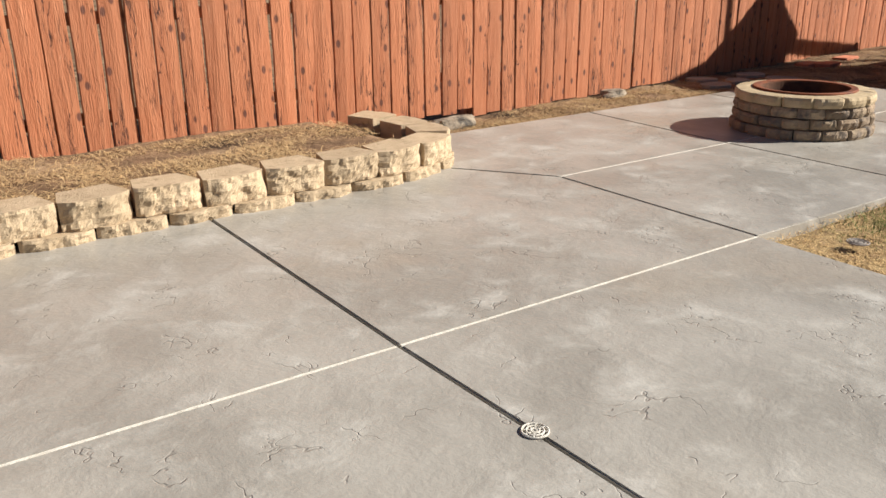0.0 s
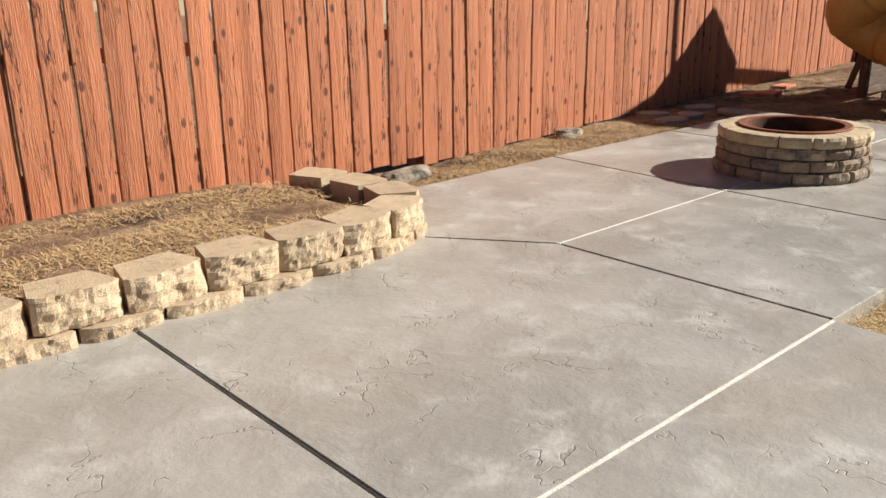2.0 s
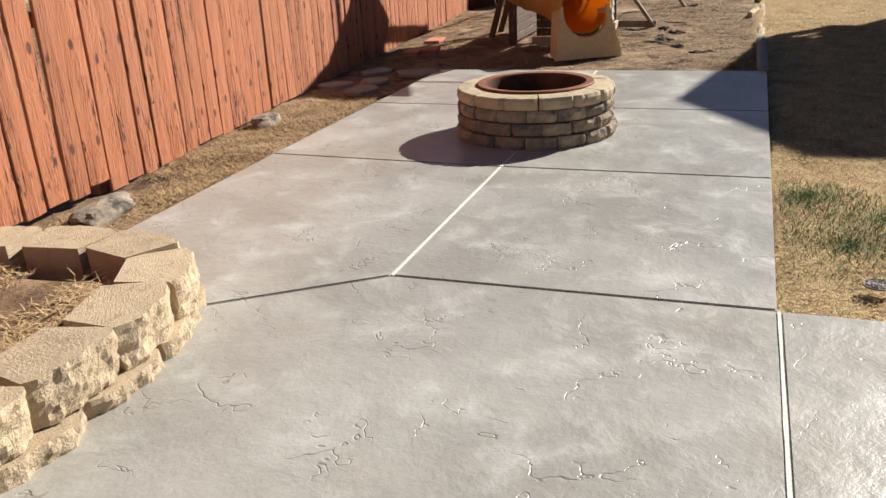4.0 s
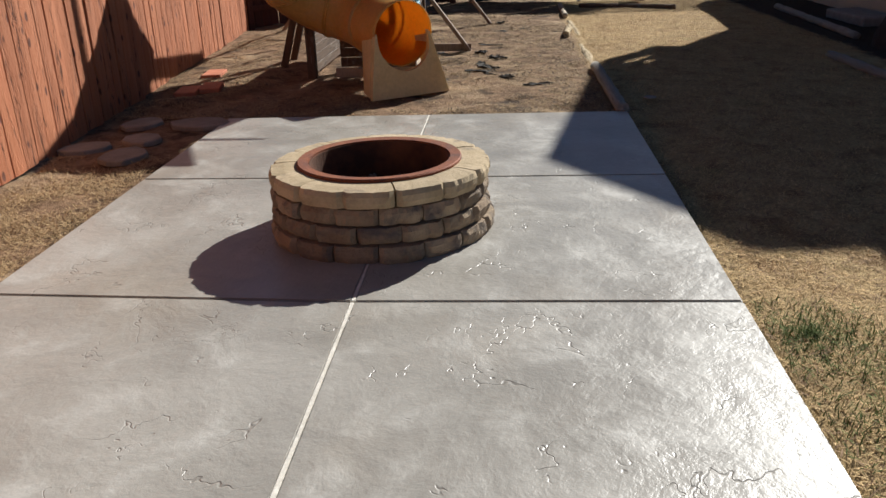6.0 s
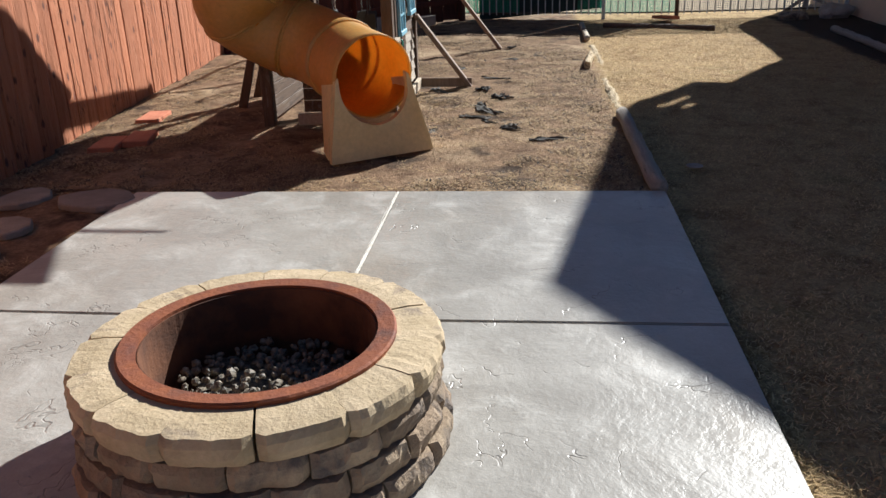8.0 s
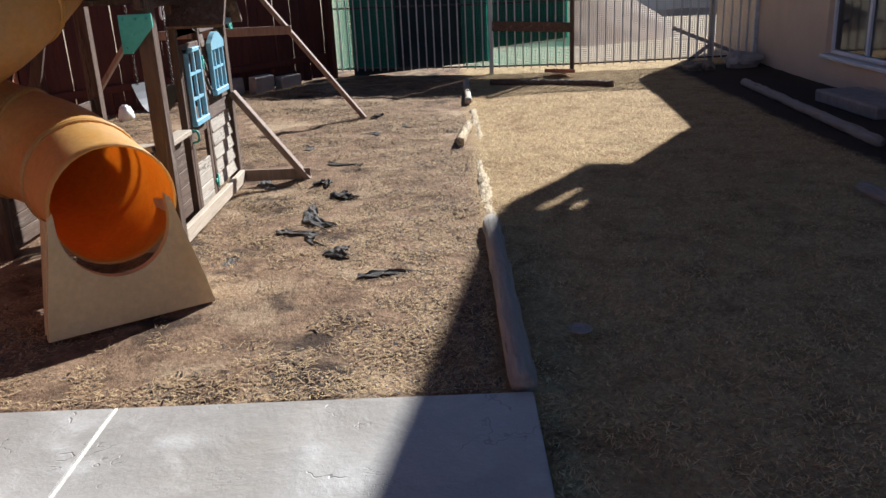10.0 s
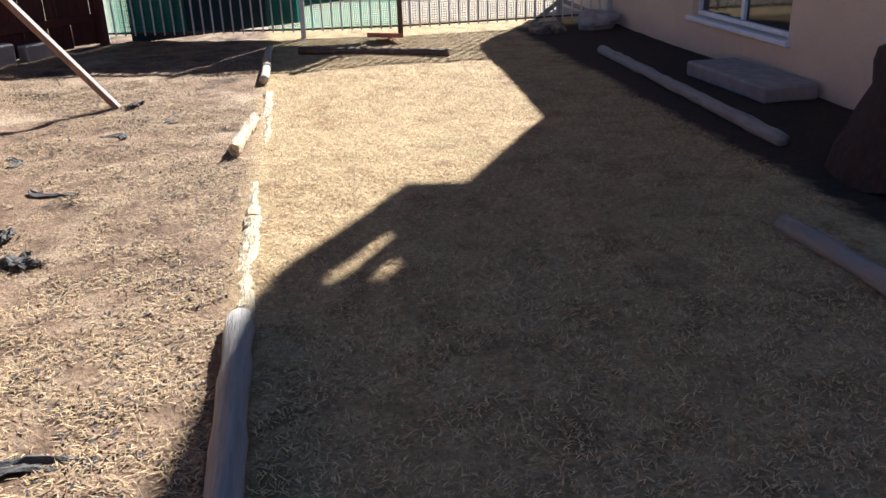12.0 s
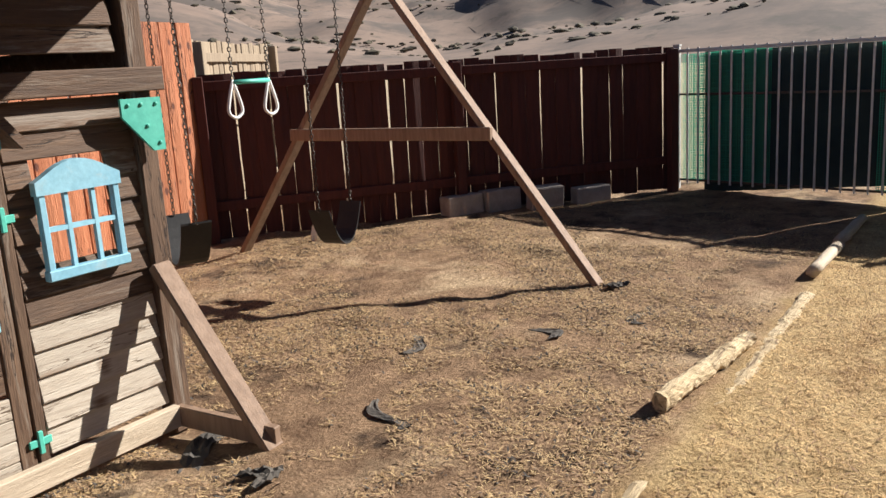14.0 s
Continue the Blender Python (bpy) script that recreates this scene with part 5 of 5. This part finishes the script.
bmesh.ops.bevel(bm, geom=bm.edges[:], offset=0.03, segments=2, affect="EDGES")
o = part("white_sack", bm, M["white"], smooth=True)
o.location, o.rotation_euler = (16.5, 6.97, -0.03), (0, 0, -0.6)
o.scale = (0.7, 0.7, 0.75)
tagged(o, "crumpled white sack by the dark fence", "sack")
bm = bmesh.new()
box(bm, -0.22, -0.14, 0, 0.22, 0.14, 0.05, bevel=0.006)
o = part("paving_brick", bm, M["brick"])
o.location, o.rotation_euler = (18.75, 1.55, 0.02), (0.1, 0.1, 0.3)
tagged(o, "red paving slab before the iron gate", "slab")


def drain_lid(x, y, z, r, mat, label):
    bm = bmesh.new()
    for q in (r, r * 0.66, r * 0.33):
        tube(bm, [(q * math.cos(a), q * math.sin(a), 0.004) for a in [6.283 * s / 24 for s in range(24)]], r * 0.09, 6, closed=True)
    for i in range(4):
        a = i * math.pi / 4
        box(bm, -r, -r * 0.06, 0, r, r * 0.06, 0.006, Matrix.Rotation(a, 4, "Z"))
    o = part("drain_cover", bm, mat)
    o.location = (x, y, z)
    return tagged(o, label, "drain cover")


drain_lid(1.735, 2.01, 0.001, 0.045, M["caulk"], "small round pale drain grate in the patio")
drain_lid(10.065, 2.57, -0.01, 0.05, M["grey_block"], "round pale irrigation lid in the lawn")
drain_lid(4.36, 2.45, 0.0, 0.055, M["grey_block"], "round pale irrigation lid in the lawn")

# ---- beyond the iron fence ----
def crossed_timbers():
    f = thing("crossed_timbers", "two grey timbers crossed behind the wire fence", "timbers", (19.55, -0.85, 0))
    for a, b in (((0.0, 0.62, 0.50), (0.06, -0.62, -0.02)), ((0.06, -0.02, 0.26), (0.0, 0.45, -0.06))):
        bm = bmesh.new()
        beam(bm, a, b, 0.035, 0.055, 0.004)
        part("timber", bm, M["wood_grey"], f)
    bm = bmesh.new()
    box(bm, 0.10, -0.03, -0.1, 0.16, 0.03, 1.3, bevel=0.004)
    part("stake", bm, M["wood_grey"], f)


crossed_timbers()
stone("boulder", (18.95, -1.12, 0.02), (0.42, 0.50, 0.30), M["grey_block"], "pale grey boulder at the end of the iron fence", "boulder", 31, 0.3)
stone("boulder", (18.85, -0.45, -0.01), (0.30, 0.45, 0.16), M["rock"], "low grey rock at the foot of the iron fence", "boulder", 33, 0.1)
bm = bmesh.new()
box(bm, -0.62, -0.24, -0.05, 0.62, 0.24, 0.085, bevel=0.018)
rough(bm, 0.008, 5, 2.0)
o = part("step_slab", bm, M["grey_block"])
o.location, o.rotation_euler = (15.25, -1.13, 0), (0, 0, 0.05)
tagged(o, "grey concrete step slab below the house window", "step")


def mound():
    bm = bmesh.new()
    bmesh.ops.create_grid(bm, x_segments=40, y_segments=40, size=1)
    for v in bm.verts:
        x, y = v.co.x, v.co.y
        r = math.hypot(x, y)
        v.co = Vector((x * 4, y * 3, 1.1 * max(0, 1 - r * r) ** 1.3 - 0.1 + 0.1 * noise.noise(Vector((x * 4, y * 4, 0)))))
    o = part("sand_mound", bm, M["straw_dull"], smooth=True)
    o.location = (27, 0.6, 0)
    return tagged(o, "tan dry earth mound beyond the gate", "mound")


mound()
bm = bmesh.new()
box(bm, 33, -14, -0.2, 33.3, 1.0, 2.2, bevel=0.02)
tagged(part("wall_far", bm, M["pale_wall"]), "sunlit white plaster wall beyond the gate", "wall", kind="structure")


# ---- straw, grass ----
def blades(name, label, count, spot, mat, length, width, lift, seed, cat):
    """Many thin blades lying or standing on the ground."""
    rnd = random.Random(seed)
    vs, fs = [], []
    while count:
        p = spot(rnd)
        if p is None:
            continue
        count -= 1
        x, y = p
        z = ground_z(x, y) + 0.004
        a = rnd.uniform(0, 6.283)
        L = rnd.uniform(*length)
        el = rnd.uniform(*lift)
        w = rnd.uniform(*width) / 2
        dx, dy = math.cos(a), math.sin(a)
        ex, ey, ez = x + dx * L * math.cos(el), y + dy * L * math.cos(el), z + L * math.sin(el)
        mx, my, mz = (x + ex) / 2, (y + ey) / 2, (z + ez) / 2 + L * rnd.uniform(-0.02, 0.10)
        i = len(vs)
        vs += [(x - dy * w, y + dx * w, z), (x + dy * w, y - dx * w, z), (mx + dy * w, my - dx * w, mz), (mx - dy * w, my + dx * w, mz), (ex, ey, ez)]
        fs += [(i, i + 1, i + 2, i + 3), (i + 3, i + 2, i + 4)]
    me = bpy.data.meshes.new(name)
    me.from_pydata(vs, [], fs)
    me.materials.append(mat)
    return tagged(new(name, me), label, cat, kind="stuff")


def in_dirt(rnd):
    x, y = rnd.uniform(9.55, 19.3), rnd.uniform(2.95, 7.6)
    if rnd.random() > 1.15 - (x - 9.5) * 0.07 or noise.noise(Vector((x * 0.8, y * 0.8, 8))) + 0.7 * noise.noise(Vector((x * 5, y * 5, 2))) < rnd.uniform(-0.25, 0.6):
        return None
    if 11.4 < x < 13.2 and 4.8 < y < 6.5 and rnd.random() < 0.8:
        return None
    return x, y


def in_lawn(rnd):
    x, y = rnd.uniform(4.06, 19.2), rnd.uniform(-0.4, 2.82)
    if rnd.random() > 1.2 - abs(x - 9) * 0.07 or y < (0.25 if x < 12.4 else -0.12):
        return None
    return x, y


def in_bed(rnd):
    x, y = rnd.uniform(-0.5, 3.4), rnd.uniform(5.12, 6.5)
    return (x, y) if noise.noise(Vector((x * 2.2, y * 2.2, 1))) > rnd.uniform(-0.5, 0.2) else None


def in_strip(rnd):
    x = rnd.uniform(3.9, 8.4)
    y = rnd.uniform(6.2, 6.75 + 0.1 * (x - 5))
    return (x, y) if noise.noise(Vector((x * 2.0, y * 2.0, 2))) > rnd.uniform(-0.5, 0.3) else None


def in_green(rnd):
    cx, cy, r = ((4.9, 2.5, 0.5), (5.6, 2.65, 0.35), (5.0, 2.1, 0.5), (5.3, 2.3, 0.6))[rnd.randrange(4)]
    q, s = rnd.uniform(0, 6.283), r * rnd.random()
    x, y = cx + s * math.cos(q), cy + s * math.sin(q)
    return (x, y) if y < 2.8 and x > 4.06 else None


blades("straw", "scattered dry straw on dirt", 110000, in_dirt, M["straw"], (0.010, 0.05), (0.0016, 0.0045), (0.0, 0.28), 1, "straw")
blades("wood_chips", "dull brown wood chips on dirt", 40000, in_dirt, M["straw_dull"], (0.012, 0.05), (0.003, 0.009), (0.0, 0.35), 2, "mulch")
blades("bark_mulch", "dark bark flakes on dirt", 14000, in_dirt, M["clod"], (0.010, 0.035), (0.004, 0.012), (0.0, 0.5), 22, "mulch")
blades("lawn_grass", "short dry yellow lawn grass", 150000, in_lawn, M["grass_dry"], (0.012, 0.045), (0.0016, 0.0042), (0.02, 0.45), 3, "grass")
blades("lawn_straw", "dead brown thatch in the lawn", 24000, in_lawn, M["straw_dull"], (0.02, 0.06), (0.002, 0.005), (0.0, 0.4), 13, "grass")
blades("lawn_grass", "sparse green lawn grass", 7000, in_green, M["grass_green"], (0.02, 0.05), (0.0015, 0.004), (0.2, 1.0), 4, "grass")
blades("straw", "dry straw over the raised bed", 14000, in_bed, M["straw"], (0.03, 0.11), (0.002, 0.006), (0.0, 0.3), 5, "straw")
blades("straw", "dry straw along the fence", 14000, in_strip, M["straw"], (0.02, 0.08), (0.002, 0.005), (0.0, 0.5), 6, "straw")


# ---- patio ----
def patio():
    f = thing("patio", "stamped grey concrete patio with tooled joints", "patio", kind="structure")
    g = 0.007
    panels = [
        [(-6, 2.82), (1.71, 2.82), (1.69, 5.25), (-6, 5.25)],
        [(1.71, 2.82), (4.03, 2.83), (4.03, 4.45), (3.52, 5.16), (1.69, 5.20)],
        [(-6, -5), (1.95, -5), (1.71, 2.82), (-6, 2.82)],
        [(1.95, -5), (4.03, -5), (4.03, 2.83), (1.71, 2.82)],
        [(4.03, 2.83), (5.85, 2.83), (5.85, 4.45), (4.03, 4.45)],
        [(4.03, 4.45), (5.85, 4.45), (5.93, 6.15), (4.0, 6.12), (3.3, 6.0), (3.52, 5.16)],
        [(5.85, 2.83), (7.68, 2.83), (7.68, 4.45), (5.85, 4.45)],
        [(5.85, 4.45), (7.68, 4.45), (7.72, 6.15), (5.93, 6.15)],
        [(7.68, 2.83), (9.50, 2.83), (9.50, 4.45), (7.68, 4.45)],
        [(7.68, 4.45), (9.50, 4.45), (9.50, 6.15), (7.72, 6.15)],
    ]
    for pts in panels:
        c = sum((Vector((*p, 0)) for p in pts), Vector()) / len(pts)
        v = [Vector((*p, 0)) for p in pts]
        k = len(v)
        ins = []
        for i in range(k):
            e0, e1 = (v[i] - v[i - 1]).normalized(), (v[(i + 1) % k] - v[i]).normalized()
            n0, n1 = Vector((-e0.y, e0.x, 0)), Vector((-e1.y, e1.x, 0))
            b = (n0 + n1).normalized()
            ins.append(v[i] + b * (g / max(0.3, b.dot(n0))))
        bm = bmesh.new()
        prism(bm, [(p.x - c.x, p.y - c.y) for p in ins], 0.11, Matrix.Translation((0, 0, -0.11)))
        top = [e for e in bm.edges if all(q.co.z > -0.01 for q in e.verts)]
        bmesh.ops.bevel(bm, geom=top, offset=0.006, segments=2, affect="EDGES")
        o = part("panel", bm, M["concrete"], f)
        o.location = c
    bm = bmesh.new()
    box(bm, -6, -5, -0.13, 4.02, 4.9, -0.025)
    box(bm, 4.0, 2.85, -0.13, 9.48, 6.1, -0.026)
    part("joint_bed", bm, M["joint"], f, label="dark dirt in the joints")
    bm = bmesh.new()
    for a, b in (((-6, 2.82), (1.70, 2.82)), ((1.72, 2.82), (4.02, 2.83)), ((4.04, 4.45), (5.84, 4.45)), ((5.86, 4.45), (7.67, 4.45)), ((7.69, 4.45), (9.49, 4.45))):
        k = int((b[0] - a[0]) / 0.06)
        prev = None
        for i in range(k + 1):
            x = a[0] + (b[0] - a[0]) * i / k
            y = a[1] + (b[1] - a[1]) * i / k
            w = 0.006 + 0.003 * noise.noise(Vector((x * 7, y, 0)))
            zz = -0.001 + 0.002 * noise.noise(Vector((x * 12, y, 4)))
            cur = [bm.verts.new((x, y + s * w, zz - q)) for s, q in ((-1, 0), (1, 0), (1, 0.02), (-1, 0.02))]
            if prev:
                for s in range(4):
                    bm.faces.new((prev[s], prev[(s + 1) % 4], cur[(s + 1) % 4], cur[s]))
            else:
                bm.faces.new(cur)
            prev = cur
        bm.faces.new(prev[::-1])
    part("joint_filler", bm, M["caulk"], f, label="pale filler strip in the joint")


patio()
